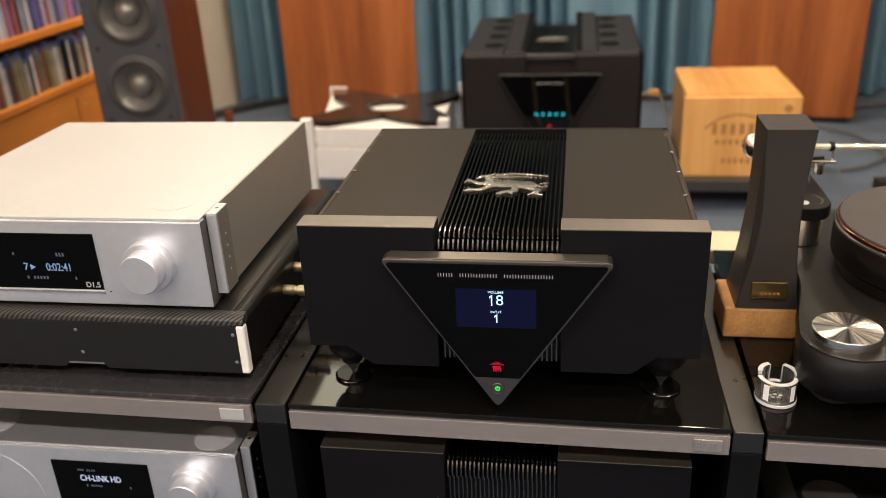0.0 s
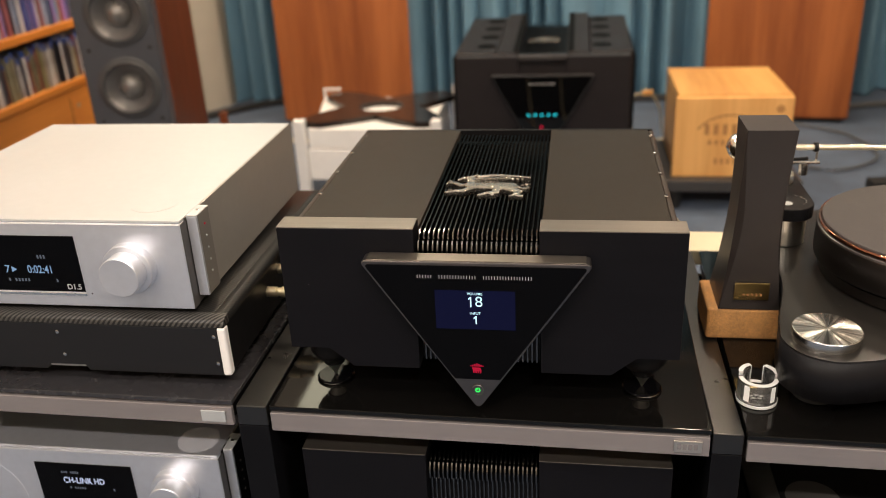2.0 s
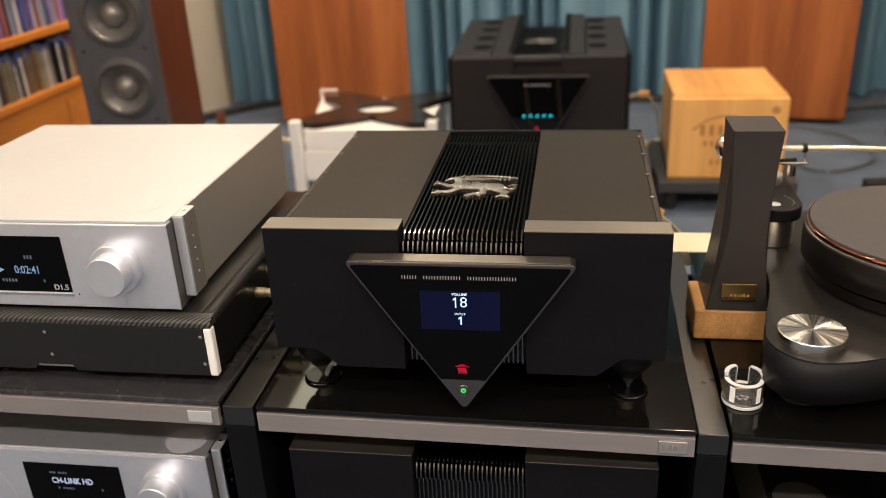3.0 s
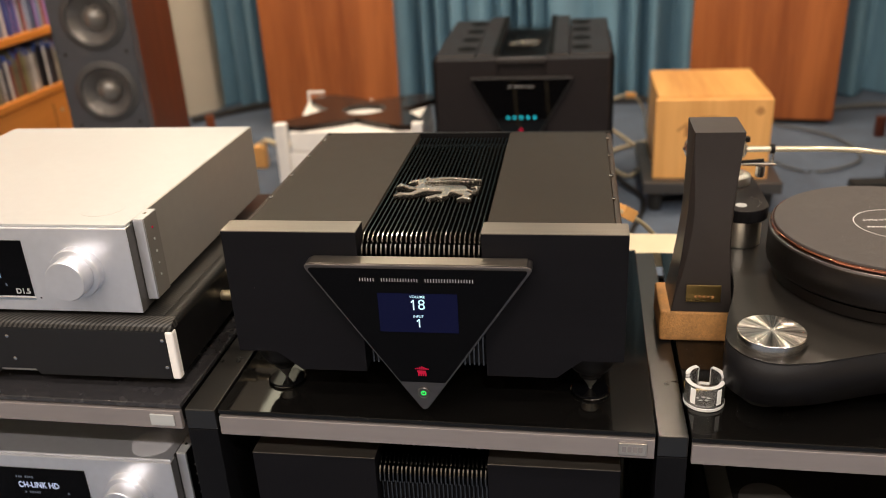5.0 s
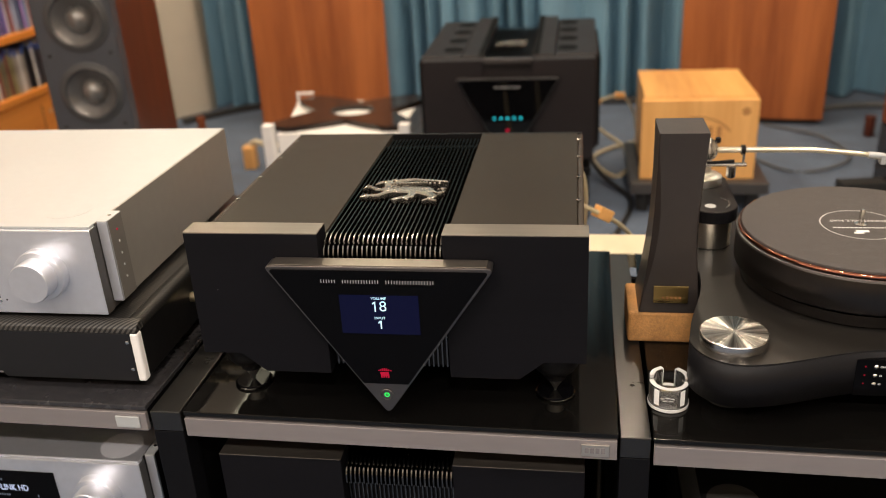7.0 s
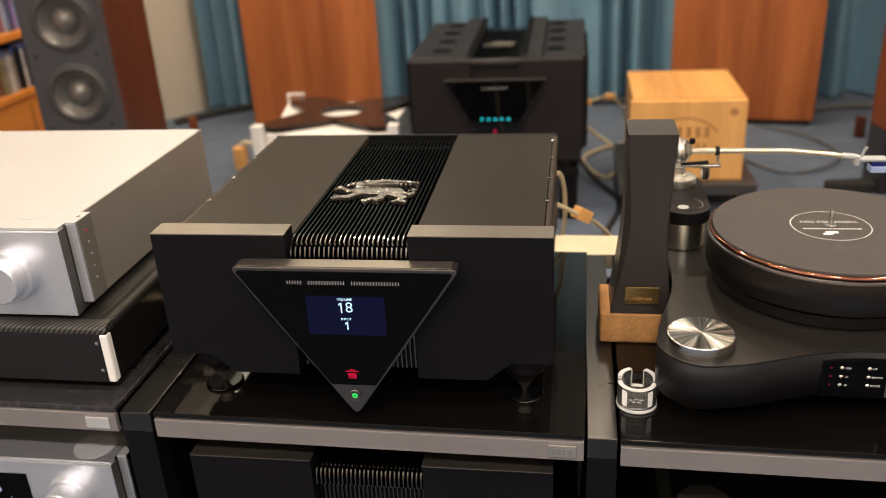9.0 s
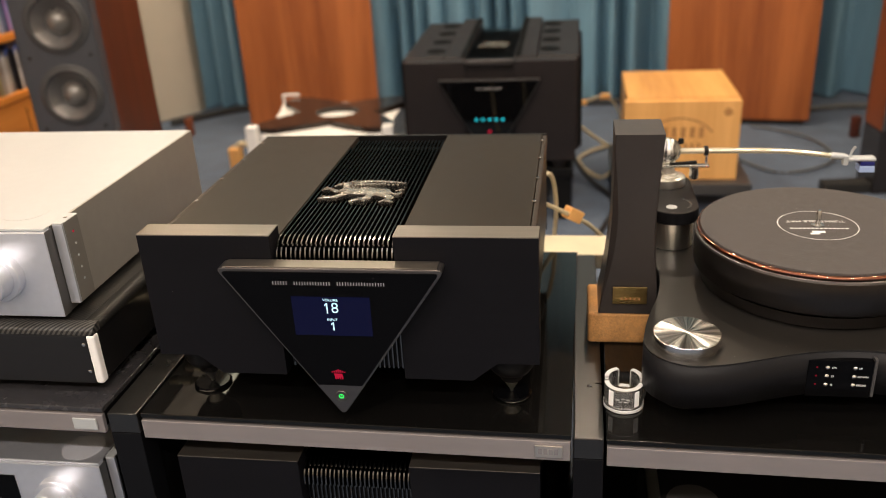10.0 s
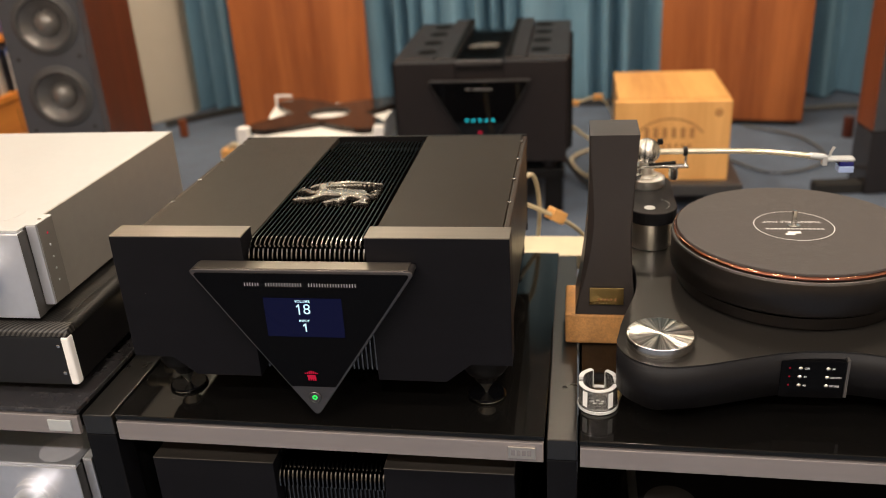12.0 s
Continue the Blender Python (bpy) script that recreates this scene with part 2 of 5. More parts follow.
def streaks(m):
    """Lightens and darkens the base colour round the axis: painted streaks of reflected lamplight."""
    nt = m.node_tree
    tc = next(n for n in nt.nodes if n.type == "TEX_COORD")
    gr, nz, mr = nt.nodes.new("ShaderNodeTexGradient"), nt.nodes.new("ShaderNodeTexNoise"), nt.nodes.new("ShaderNodeMapRange")
    gr.gradient_type = "RADIAL"
    nz.noise_dimensions = "1D"
    nz.inputs["Scale"].default_value, nz.inputs["Detail"].default_value = 26, 3
    mr.inputs[1].default_value, mr.inputs[2].default_value, mr.inputs[3].default_value, mr.inputs[4].default_value = 0.38, 0.62, 0.34, 1.25
    nt.links.new(tc.outputs["Object"], gr.inputs["Vector"])
    nt.links.new(gr.outputs["Fac"], nz.inputs["W"])
    nt.links.new(nz.outputs["Fac"], mr.inputs[0])
    mul = next(n for n in nt.nodes if n.type == "VECT_MATH")
    nt.links.new(mr.outputs[0], mul.inputs["Scale"])


def dust(m, scale, amount, col=0.35):
    """A few pale specks of dust."""
    nt = m.node_tree
    p = nt.nodes["Principled BSDF"]
    tc = next(n for n in nt.nodes if n.type == "TEX_COORD")
    v, lt, mx = nt.nodes.new("ShaderNodeTexVoronoi"), nt.nodes.new("ShaderNodeMath"), nt.nodes.new("ShaderNodeMix")
    pick, both = nt.nodes.new("ShaderNodeMath"), nt.nodes.new("ShaderNodeMath")
    v.inputs["Scale"].default_value = scale
    nt.links.new(tc.outputs["Object"], v.inputs["Vector"])
    lt.operation, lt.inputs[1].default_value = "LESS_THAN", 0.085
    nt.links.new(v.outputs["Distance"], lt.inputs[0])
    sep = nt.nodes.new("ShaderNodeSeparateColor")
    nt.links.new(v.outputs["Color"], sep.inputs[0])
    pick.operation, pick.inputs[1].default_value = "LESS_THAN", amount
    nt.links.new(sep.outputs[0], pick.inputs[0])
    both.operation = "MULTIPLY"
    nt.links.new(lt.outputs[0], both.inputs[0])
    nt.links.new(pick.outputs[0], both.inputs[1])
    mx.data_type = "RGBA"
    old = p.inputs["Base Color"].links[0].from_socket
    nt.links.new(both.outputs[0], mx.inputs["Factor"])
    nt.links.new(old, mx.inputs[6])
    mx.inputs[7].default_value = (col, col * 0.95, col * 0.9, 1)
    nt.links.new(mx.outputs[2], p.inputs["Base Color"])


streaks(RADIAL)
streaks(RADIAL_X)
dust(GLOSS, 210, 0.26, 0.22)
dust(PANEL, 130, 0.05, 0.18)
dust(MAT_GREY, 220, 0.10, 0.28)
dust(TT_TOP, 160, 0.05, 0.25)


# ---- mesh tools ----
def thing(name, loc, label="", category="", group="", kind="", rz=0.0):
    ob = new(name)
    ob.empty_display_size = 0.05
    ob.matrix_basis = pose(*loc, 0, 0, rz)
    return tagged(ob, label, category, group, kind)


def part(name, bm, material, parent=None, label="", smooth=False):
    """One mesh object, under a thing or a part."""
    me = bpy.data.meshes.new(name)
    bmesh.ops.recalc_face_normals(bm, faces=bm.faces)
    if smooth:
        for f in bm.faces:
            f.smooth = True
        for e in bm.edges:
            if len(e.link_faces) == 2 and e.calc_face_angle(0) > 0.6:
                e.smooth = False
    bm.to_mesh(me)
    bm.free()
    me.materials.append(material)
    ob = new(name, me)
    ob.parent = parent
    return tagged(ob, label)


def again(ob, x=0, y=0, z=0, rz=0.0):
    """The same piece once more, on the same mesh, moved."""
    o = ob.copy()
    scene.collection.objects.link(o)
    o.matrix_basis = pose(x, y, z, 0, 0, rz) @ ob.matrix_basis
    return o


def bx(x0, x1, y0, y1, z0, z1, bevel=0.0, seg=2, bm=None):
    """A box with rounded edges."""
    b = bmesh.new()
    bmesh.ops.create_cube(b, size=1.0, matrix=Matrix.Translation(((x0 + x1) / 2, (y0 + y1) / 2, (z0 + z1) / 2)) @ Matrix.Diagonal((x1 - x0, y1 - y0, z1 - z0, 1)))
    if bevel:
        bmesh.ops.bevel(b, geom=b.edges[:], offset=bevel, segments=seg, affect="EDGES", profile=0.5)
    return merge(bm, b)


def merge(bm, b):
    if bm is None:
        return b
    me = bpy.data.meshes.new("scrap")
    b.to_mesh(me)
    b.free()
    bm.from_mesh(me)
    bpy.data.meshes.remove(me)
    return bm


def prism(poly, a0, a1, axis="y", bevel=0.0, bm=None):
    """A closed outline pushed along an axis: (x, z) along y, (y, z) along x, (x, y) along z."""
    b = bmesh.new()
    put = {"y": lambda u, v, a: (u, a, v), "x": lambda u, v, a: (a, u, v), "z": lambda u, v, a: (u, v, a)}[axis]
    low, high = [b.verts.new(put(u, v, a0)) for u, v in poly], [b.verts.new(put(u, v, a1)) for u, v in poly]
    b.faces.new(low)
    b.faces.new(high[::-1])
    n = len(poly)
    for i in range(n):
        b.faces.new((low[i], high[i], high[(i + 1) % n], low[(i + 1) % n]))
    bmesh.ops.recalc_face_normals(b, faces=b.faces)
    if bevel:
        edges = [e for e in b.edges if e.calc_face_angle(0) > 0.35]
        bmesh.ops.bevel(b, geom=edges, offset=bevel, segments=2, affect="EDGES", profile=0.5)
    return merge(bm, b)


def lathe(profile, seg=48, at=(0, 0, 0), turn=None, bm=None, hollow=False):
    """A turned shape: (radius, height) up the axis; hollow: a ring, its outline closed on itself."""
    b = bmesh.new()
    rings = []
    for r, h in profile:
        rings.append([b.verts.new((max(r, 1e-5) * math.cos(2 * math.pi * i / seg), max(r, 1e-5) * math.sin(2 * math.pi * i / seg), h)) for i in range(seg)])
    for lo, hi in zip(rings, rings[1:]):
        for i in range(seg):
            b.faces.new((lo[i], lo[(i + 1) % seg], hi[(i + 1) % seg], hi[i]))
    if hollow:
        for i in range(seg):
            b.faces.new((rings[-1][i], rings[-1][(i + 1) % seg], rings[0][(i + 1) % seg], rings[0][i]))
    else:
        b.faces.new(rings[0][::-1])
        b.faces.new(rings[-1])
    m = Matrix.Translation(at) @ (turn or Matrix())
    bmesh.ops.transform(b, matrix=m, verts=b.verts)
    return merge(bm, b)


TO_FRONT = Matrix.Rotation(radians(90), 4, "X")  # an axis that points to -y


def blob(centre, radii, rz=0.0, ry=0.0, bm=None, seg=14):
    b = bmesh.new()
    m = Matrix.Translation(centre) @ Matrix.Rotation(radians(rz), 4, "Z") @ Matrix.Rotation(radians(ry), 4, "Y") @ Matrix.Diagonal((*radii, 1))
    bmesh.ops.create_uvsphere(b, u_segments=seg, v_segments=seg // 2 + 2, radius=1.0, matrix=m)
    return merge(bm, b)


def tube(points, radius, seg=10, steps=8, bm=None):
    """A smooth round cable through a few points."""
    pts = [Vector(p) for p in points]
    line = []
    for i in range(len(pts) - 1):
        p0, p1, p2, p3 = pts[max(i - 1, 0)], pts[i], pts[i + 1], pts[min(i + 2, len(pts) - 1)]
        for s in range(steps):
            t = s / steps
            line.append(0.5 * ((2 * p1) + (p2 - p0) * t + (2 * p0 - 5 * p1 + 4 * p2 - p3) * t * t + (3 * p1 - p0 - 3 * p2 + p3) * t ** 3))
    line.append(pts[-1])
    b = bmesh.new()
    rings = []
    for i, p in enumerate(line):
        d = (line[min(i + 1, len(line) - 1)] - line[max(i - 1, 0)]).normalized()
        q = d.to_track_quat("Z", "Y").to_matrix()
        r = radius[0] + (radius[1] - radius[0]) * i / (len(line) - 1) if isinstance(radius, tuple) else radius
        rings.append([b.verts.new(p + q @ Vector((r * math.cos(2 * math.pi * k / seg), r * math.sin(2 * math.pi * k / seg), 0))) for k in range(seg)])
    for lo, hi in zip(rings, rings[1:]):
        best = min(range(seg), key=lambda o: (hi[o].co - lo[0].co).length)
        for k in range(seg):
            b.faces.new((lo[k], lo[(k + 1) % seg], hi[(k + 1 + best) % seg], hi[(k + best) % seg]))
    b.faces.new(rings[0][::-1])
    b.faces.new(rings[-1])
    return merge(bm, b)


def words(name, body, size, material, parent, m, align="CENTER", bold=0.0):
    """Writing in the built-in font as a thin mesh."""
    cu = bpy.data.curves.new(name, "FONT")
    cu.body, cu.size, cu.align_x, cu.align_y, cu.offset = body, size, align, "CENTER", bold
    tmp = new("scrap", cu)
    bpy.context.view_layer.update()
    me = bpy.data.meshes.new_from_object(tmp.evaluated_get(bpy.context.evaluated_depsgraph_get()))
    bpy.data.objects.remove(tmp)
    bpy.data.curves.remove(cu)
    me.materials.clear()
    me.materials.append(material)
    ob = new(name, me)
    ob.parent = parent
    ob.matrix_basis = m
    return ob


def bars(name, x0, x1, z, h, count, y, material, parent, gaps=(), fill=0.48):
    """Plain bars of a line of letters' size, on an upright face."""
    b = bmesh.new()
    w = (x1 - x0) / count
    for i in range(count):
        if i not in gaps:
            bx(x0 + i * w + w * fill / 2, x0 + (i + 1) * w - w * fill / 2, y - 0.0004, y, z - h / 2, z + h / 2, bm=b)
    return part(name, b, material, parent)


# ---- the room ----
def room():
    part("floor", bx(WEST - 0.1, EAST + 0.1, SOUTH - 0.1, NORTH + 0.1, FLOOR - 0.1, FLOOR), CARPET)
    part("ceiling", bx(WEST - 0.1, EAST + 0.1, SOUTH - 0.1, NORTH + 0.1, CEIL, CEIL + 0.1), CEILING)
    part("wall_north", bx(WEST - 0.1, EAST + 0.1, NORTH, NORTH + 0.1, FLOOR, CEIL), PLASTER)
    part("wall_south", bx(WEST - 0.1, EAST + 0.1, SOUTH - 0.1, SOUTH, FLOOR, CEIL), PLASTER)
    part("wall_west", bx(WEST - 0.1, WEST, SOUTH, NORTH, FLOOR, CEIL), PLASTER)
    part("wall_east", bx(EAST, EAST + 0.1, SOUTH, NORTH, FLOOR, CEIL), PLASTER)
    for n, lab in (("floor", "blue-grey looped carpet floor"), ("ceiling", "plain white painted ceiling"), ("wall_north", "cream plaster wall behind the curtain"),
                   ("wall_south", "plain cream plaster wall"), ("wall_west", "cream plaster wall behind the bookcase"), ("wall_east", "plain cream plaster wall")):
        tagged(bpy.data.objects[n], lab, n.split("_")[0], kind="structure")
    pil = prism([(-1.955, 3.02), (-1.71, 3.36), (-1.71, NORTH), (WEST, NORTH), (WEST, 3.02)], FLOOR, CEIL, "z", 0.006)
    tagged(part("wall_pilaster", pil, PLASTER), "cream plaster pilaster beside the curtain", "wall", kind="structure")
    for lx, ly, _, _ in LAMPS:
        lamp = thing("downlight", (lx, ly, CEIL), "round white recessed ceiling downlight", "lamp", "ceiling downlights")
        part("trim_ring", lathe([(0.085, -0.012), (0.105, -0.010), (0.11, 0.0), (0.085, 0.0)], 32), WHITE, lamp, smooth=True)


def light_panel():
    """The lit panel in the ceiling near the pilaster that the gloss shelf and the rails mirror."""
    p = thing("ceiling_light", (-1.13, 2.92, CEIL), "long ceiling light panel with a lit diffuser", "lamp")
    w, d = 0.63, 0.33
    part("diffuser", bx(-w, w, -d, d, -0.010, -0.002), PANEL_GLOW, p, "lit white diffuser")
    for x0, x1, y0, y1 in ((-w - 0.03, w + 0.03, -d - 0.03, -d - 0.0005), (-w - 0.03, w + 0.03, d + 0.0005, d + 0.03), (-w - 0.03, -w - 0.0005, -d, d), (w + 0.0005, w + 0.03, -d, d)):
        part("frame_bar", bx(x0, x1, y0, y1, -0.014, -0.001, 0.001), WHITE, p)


def curtain():
    """A pleated curtain that hangs in front of the far wall."""
    rng = random.Random(4)
    b = bmesh.new()
    x0, x1 = -1.69, 2.5
    n, zs = 640, [FLOOR + 0.01, 0.0, 0.6, 1.3, CEIL - 0.04]
    ph = [rng.uniform(0, 6.28) for _ in range(6)]
    grid = []
    for k, z in enumerate(zs):
        row = []
        for i in range(n + 1):
            x = x0 + (x1 - x0) * i / n
            w = x * 27 + 1.6 * math.sin(x * 5.3 + ph[0]) + 1.1 * math.sin(x * 13 + ph[1]) + 0.12 * k
            d = 0.075 - 0.145 * abs(math.sin(0.95 * w)) ** 0.7 + 0.020 * math.sin(2.3 * w + ph[2]) + 0.02 * math.sin(x * 9 + ph[3])
            row.append(b.verts.new((x, 3.50 + d * (1.0 - 0.08 * k), z)))
        grid.append(row)
    for lo, hi in zip(grid, grid[1:]):
        for i in range(n):
            b.faces.new((lo[i], lo[i + 1], hi[i + 1], hi[i]))
    front = b.faces[:]
    r = bmesh.ops.extrude_face_region(b, geom=front)
    bmesh.ops.translate(b, vec=(0, 0.004, 0), verts=[v for v in r["geom"] if isinstance(v, bmesh.types.BMVert)])
    ob = thing("curtain", (0, 0, 0), "teal-blue floor-length pleated fabric curtain", "curtain")
    part("cloth", b, CURTAIN, ob, smooth=True)
    part("curtain_rail", bx(x0, x1 + 0.1, 3.48, 3.52, CEIL - 0.04, CEIL - 0.001, 0.004), WHITE, ob)


room()
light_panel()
curtain()


# ---- racks ----
def rack_side(x0, x1, label):
    r = thing("rack_side_frame", ((x0 + x1) / 2, -0.03, FLOOR), label, "rack", "rack side frames")
    w, h = (x1 - x0) / 2 - 0.0025, -FLOOR + (0.006 if x0 < 0 else -0.002)
    part("front_post", bx(-w, w, 0, 0.035, 0, h - 0.03, 0.0012), POST, r)
    part("rear_post", bx(-w, w, 0.495, 0.53, 0, h - 0.03, 0.0012), POST, r)
    part("top_rail", bx(-w, w, 0, 0.53, h - 0.0295, h, 0.0015), RAIL_TOP, r)
    part("web", bx(-w * 0.5, w * 0.5, 0.036, 0.494, 0.02, h - 0.031), BLACK, r)
    return r


def rack_shelf(x0, x1, z, label, badge=True, badge_mat=None, rz=0.0, plate=None, front=-0.03):
    s = thing("rack_shelf", ((x0 + x1) / 2, front, z), label, "shelf", "rack shelves", rz=rz)
    w = (x1 - x0) / 2
    part("top_plate", bx(-w, w, 0, 0.53, -0.007, 0, 0.001), plate or GLOSS, s)
    part("tray", bx(-w + 0.004, w - 0.004, 0.006, 0.525, -0.032, -0.0075), BLACK, s)
    f = part("fascia", bx(-w + 0.001, w - 0.001, -0.002, 0.005, -0.0365, -0.0095, 0.0008), FASCIA, s)
    if badge:
        p = part("badge", bx(w - 0.043, w - 0.010, -0.0045, -0.0022, -0.031, -0.0145, 0.0006), badge_mat or NICKEL, f, "small engraved nickel badge")
        b = bmesh.new()
        for i in range(0 if badge_mat else 4):
            bx(w - 0.039 + i * 0.0064, w - 0.0345 + i * 0.0064, -0.0049, -0.0046, -0.0262, -0.0186, bm=b)
        if not badge_mat:
            part("engraving", b, FASCIA, p)
    return s


rack_side(-0.318, -0.272, "satin black metal rack upright beside the middle shelf")
rack_side(0.278, 0.319, "satin black metal rack upright beside the middle shelf")
rack_side(-0.862, -0.818, "satin black metal rack upright of the disc player's rack")
rack_side(0.905, 0.947, "satin black metal rack upright of the turntable's rack")
rack_shelf(-0.818, -0.318, 0.0155, "black rack shelf with a bronze-grey front under the player", badge_mat=SILVER, plate=SATIN, rz=-0.8)
rack_shelf(-0.272, 0.278, 0.005, "black gloss rack shelf with bronze-grey front under the preamplifier", rz=-0.8)
rack_shelf(0.319, 0.905, 0.0, "black gloss rack shelf with bronze-grey front under the turntable", badge=False, rz=-1.0, front=-0.038)
rack_shelf(-0.818, -0.318, -0.262, "lower black rack shelf under the silver converter", badge=False)
rack_shelf(-0.272, 0.278, -0.3285, "lower black rack shelf under the power supply", badge=False)
rack_shelf(0.319, 0.905, -0.3345, "lower black rack shelf below the turntable", badge=False)


for x0, x1 in ((-0.816, -0.320), (-0.270, 0.276), (0.321, 0.903)):
    k = thing("rack_screen", ((x0 + x1) / 2, 0.50, FLOOR), "black panel that closes the rack at its rear", "panel", "rack back panels")
    part("panel", bx((x0 - x1) / 2, (x1 - x0) / 2, 0.0, 0.01, 0.0, -FLOOR - 0.05), BLACK, k)
    part("bottom_board", bx((x0 - x1) / 2, (x1 - x0) / 2, -0.52, -0.001, 0.0, 0.02), BLACK, k)


# ---- preamplifier and its power supply ----
def spike_foot(parent, x, y, top):
    f = part("foot", lathe([(0.028, top), (0.0300, 0.062), (0.0295, 0.052), (0.0240, 0.043), (0.0168, 0.0388), (0.0150, 0.0376), (0.0138, 0.0296), (0.0120, 0.0290)], 40, (x, y, 0)), BLACK, parent, smooth=True)
    part("spike", lathe([(0.0112, 0.0288), (0.0108, 0.0276), (0.0022, 0.0126), (0.0022, 0.0102)], 36, (x, y, 0)), BRIGHT_STEEL, f, "bright conical spike", smooth=True)
    disc = part("disc", lathe([(0.0225, 0.005), (0.0240, 0.006), (0.0240, 0.0080), (0.0225, 0.010), (0.006, 0.010)], 40, (x, y, 0)), GLASS_BLACK, f, "black gloss floor disc under the spike", smooth=True)
    # Added metal ring that stands for the highlight on the disc's edge.
    part("disc_rim", lathe([(0.0242, 0.0052), (0.0251, 0.0058), (0.0251, 0.0074), (0.0242, 0.0082)], 48, (x, y, 0), hollow=True), DARK_CHROME, disc, "added dark nickel ring for the disc's edge highlight", smooth=True)


def fin_profile(h, low, depth):
    """The side of a fin: a flat top that rolls over the front, with a notch across the roll."""
    top = h - 0.0115
    roll = lambda k: (0.031 - 0.025 * math.sin(k * math.pi / 16), top - 0.022 + 0.022 * math.cos(k * math.pi / 16))
    out = [(depth - 0.010, top - 0.006), (depth - 0.066, top - 0.006), (depth - 0.066, top)] + [roll(k) for k in (0, 1, 2, 3, 3.6)]
    out += [(0.0190, top - 0.0060), (0.0180, top - 0.0086)]
    out += [roll(k) for k in (4.5, 5.5, 6.5, 7.2, 8)]
    out += [(0.006, top - 0.030), (0.0172, top - 0.037), (0.0172, low), (0.020, low), (0.020, top - 0.026), (0.036, top - 0.014), (depth - 0.010, top - 0.014)]
    return out


def amp_body(a, h, depth):
    """The chassis shared by the two units: two thick front plates, a lid of two halves and a finned channel between."""
    low = 0.054
    for s in (-1, 1):
        outline = [(s * 0.24, h), (s * 0.0735, h), (s * 0.0755, low), (s * 0.160, low), (s * 0.190, low + 0.025), (s * 0.24, low + 0.025)]
        outline[0], outline[1] = (s * 0.24, h - 0.0012), (s * 0.0735, h - 0.0012)
        fp = part("front_plate", prism(outline, 0.0, 0.034, "y", 0.0008), PANEL, a)
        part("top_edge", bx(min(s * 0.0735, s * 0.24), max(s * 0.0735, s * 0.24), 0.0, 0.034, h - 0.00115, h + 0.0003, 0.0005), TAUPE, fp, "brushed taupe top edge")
        lid = part("lid", bx(min(s * 0.0742, s * 0.2272), max(s * 0.0742, s * 0.2272), 0.035, depth, h - 0.030, h - 0.0135, 0.0008), LID, a)
        part("side_rail", bx(min(s * 0.2276, s * 0.2352), max(s * 0.2276, s * 0.2352), 0.035, depth, h - 0.030, h - 0.0142, 0.0022), RAIL, a, "dark bronze side rail")
        for y in (0.050, 0.15, 0.24, 0.33, depth - 0.035):
            screw = part("screw", lathe([(0.0030, 0), (0.0030, 0.0010), (0.0020, 0.0019), (0.0013, 0.0019)], 16, (s * 0.2285, y, h - 0.0137)), STEEL, lid, smooth=True)
            part("socket", lathe([(0.0013, 0.0019), (0.0013, 0.0021)], 6, (s * 0.2285, y, h - 0.0137)), BLACK, screw)
        part("screw", lathe([(0.0028, 0), (0.0028, 0.0012), (0.0018, 0.002), (0.001, 0.0014)], 14, (s * 0.084, 0.050, h - 0.0135)), STEEL, lid, smooth=True)
        part("side_wall", bx(min(s * 0.2335, s * 0.222), max(s * 0.2335, s * 0.222), 0.042, depth, low + 0.03, h - 0.0305), LID, a)
    part("chassis", bx(-0.221, 0.221, 0.055, depth - 0.006, low + 0.012, h - 0.0305), BLACK, a)
    part("rear_plate", bx(-0.234, 0.234, depth + 0.0005, depth + 0.006, low + 0.012, h - 0.0135), BLACK, a)
    part("front_core", bx(-0.0735, 0.0735, 0.021, 0.054, low + 0.004, h - 0.038), BLACK, a)
    n = 25
    first = part("fin", prism(fin_profile(h, low + 0.004, depth - 0.004), -0.00095, 0.00095, "x"), FIN, a)
    pitch = 0.1455 / n
    first.location.x = -pitch * (n - 1) / 2
    for i in range(1, n):
        again(first, i * pitch)
    for x in (-0.202, 0.202):
        for y in (0.05, depth - 0.06):
            spike_foot(a, x, y, low + 0.026)


def triangle(x, zt, zb, r):
    """A triangle on its tip, with rounded corners."""
    pts = []
    corners = [Vector((-x, zt)), Vector((0, zb)), Vector((x, zt))]
    for i, c in enumerate(corners):
        p, q = corners[i - 1], corners[(i + 1) % 3]
        d0, d1 = (p - c).normalized(), (q - c).normalized()
        for k in range(6):
            t = k / 5
            s = c + d0 * r * (1 - t) ** 2 + d1 * r * t ** 2
            pts.append((s.x, s.y))
    return pts


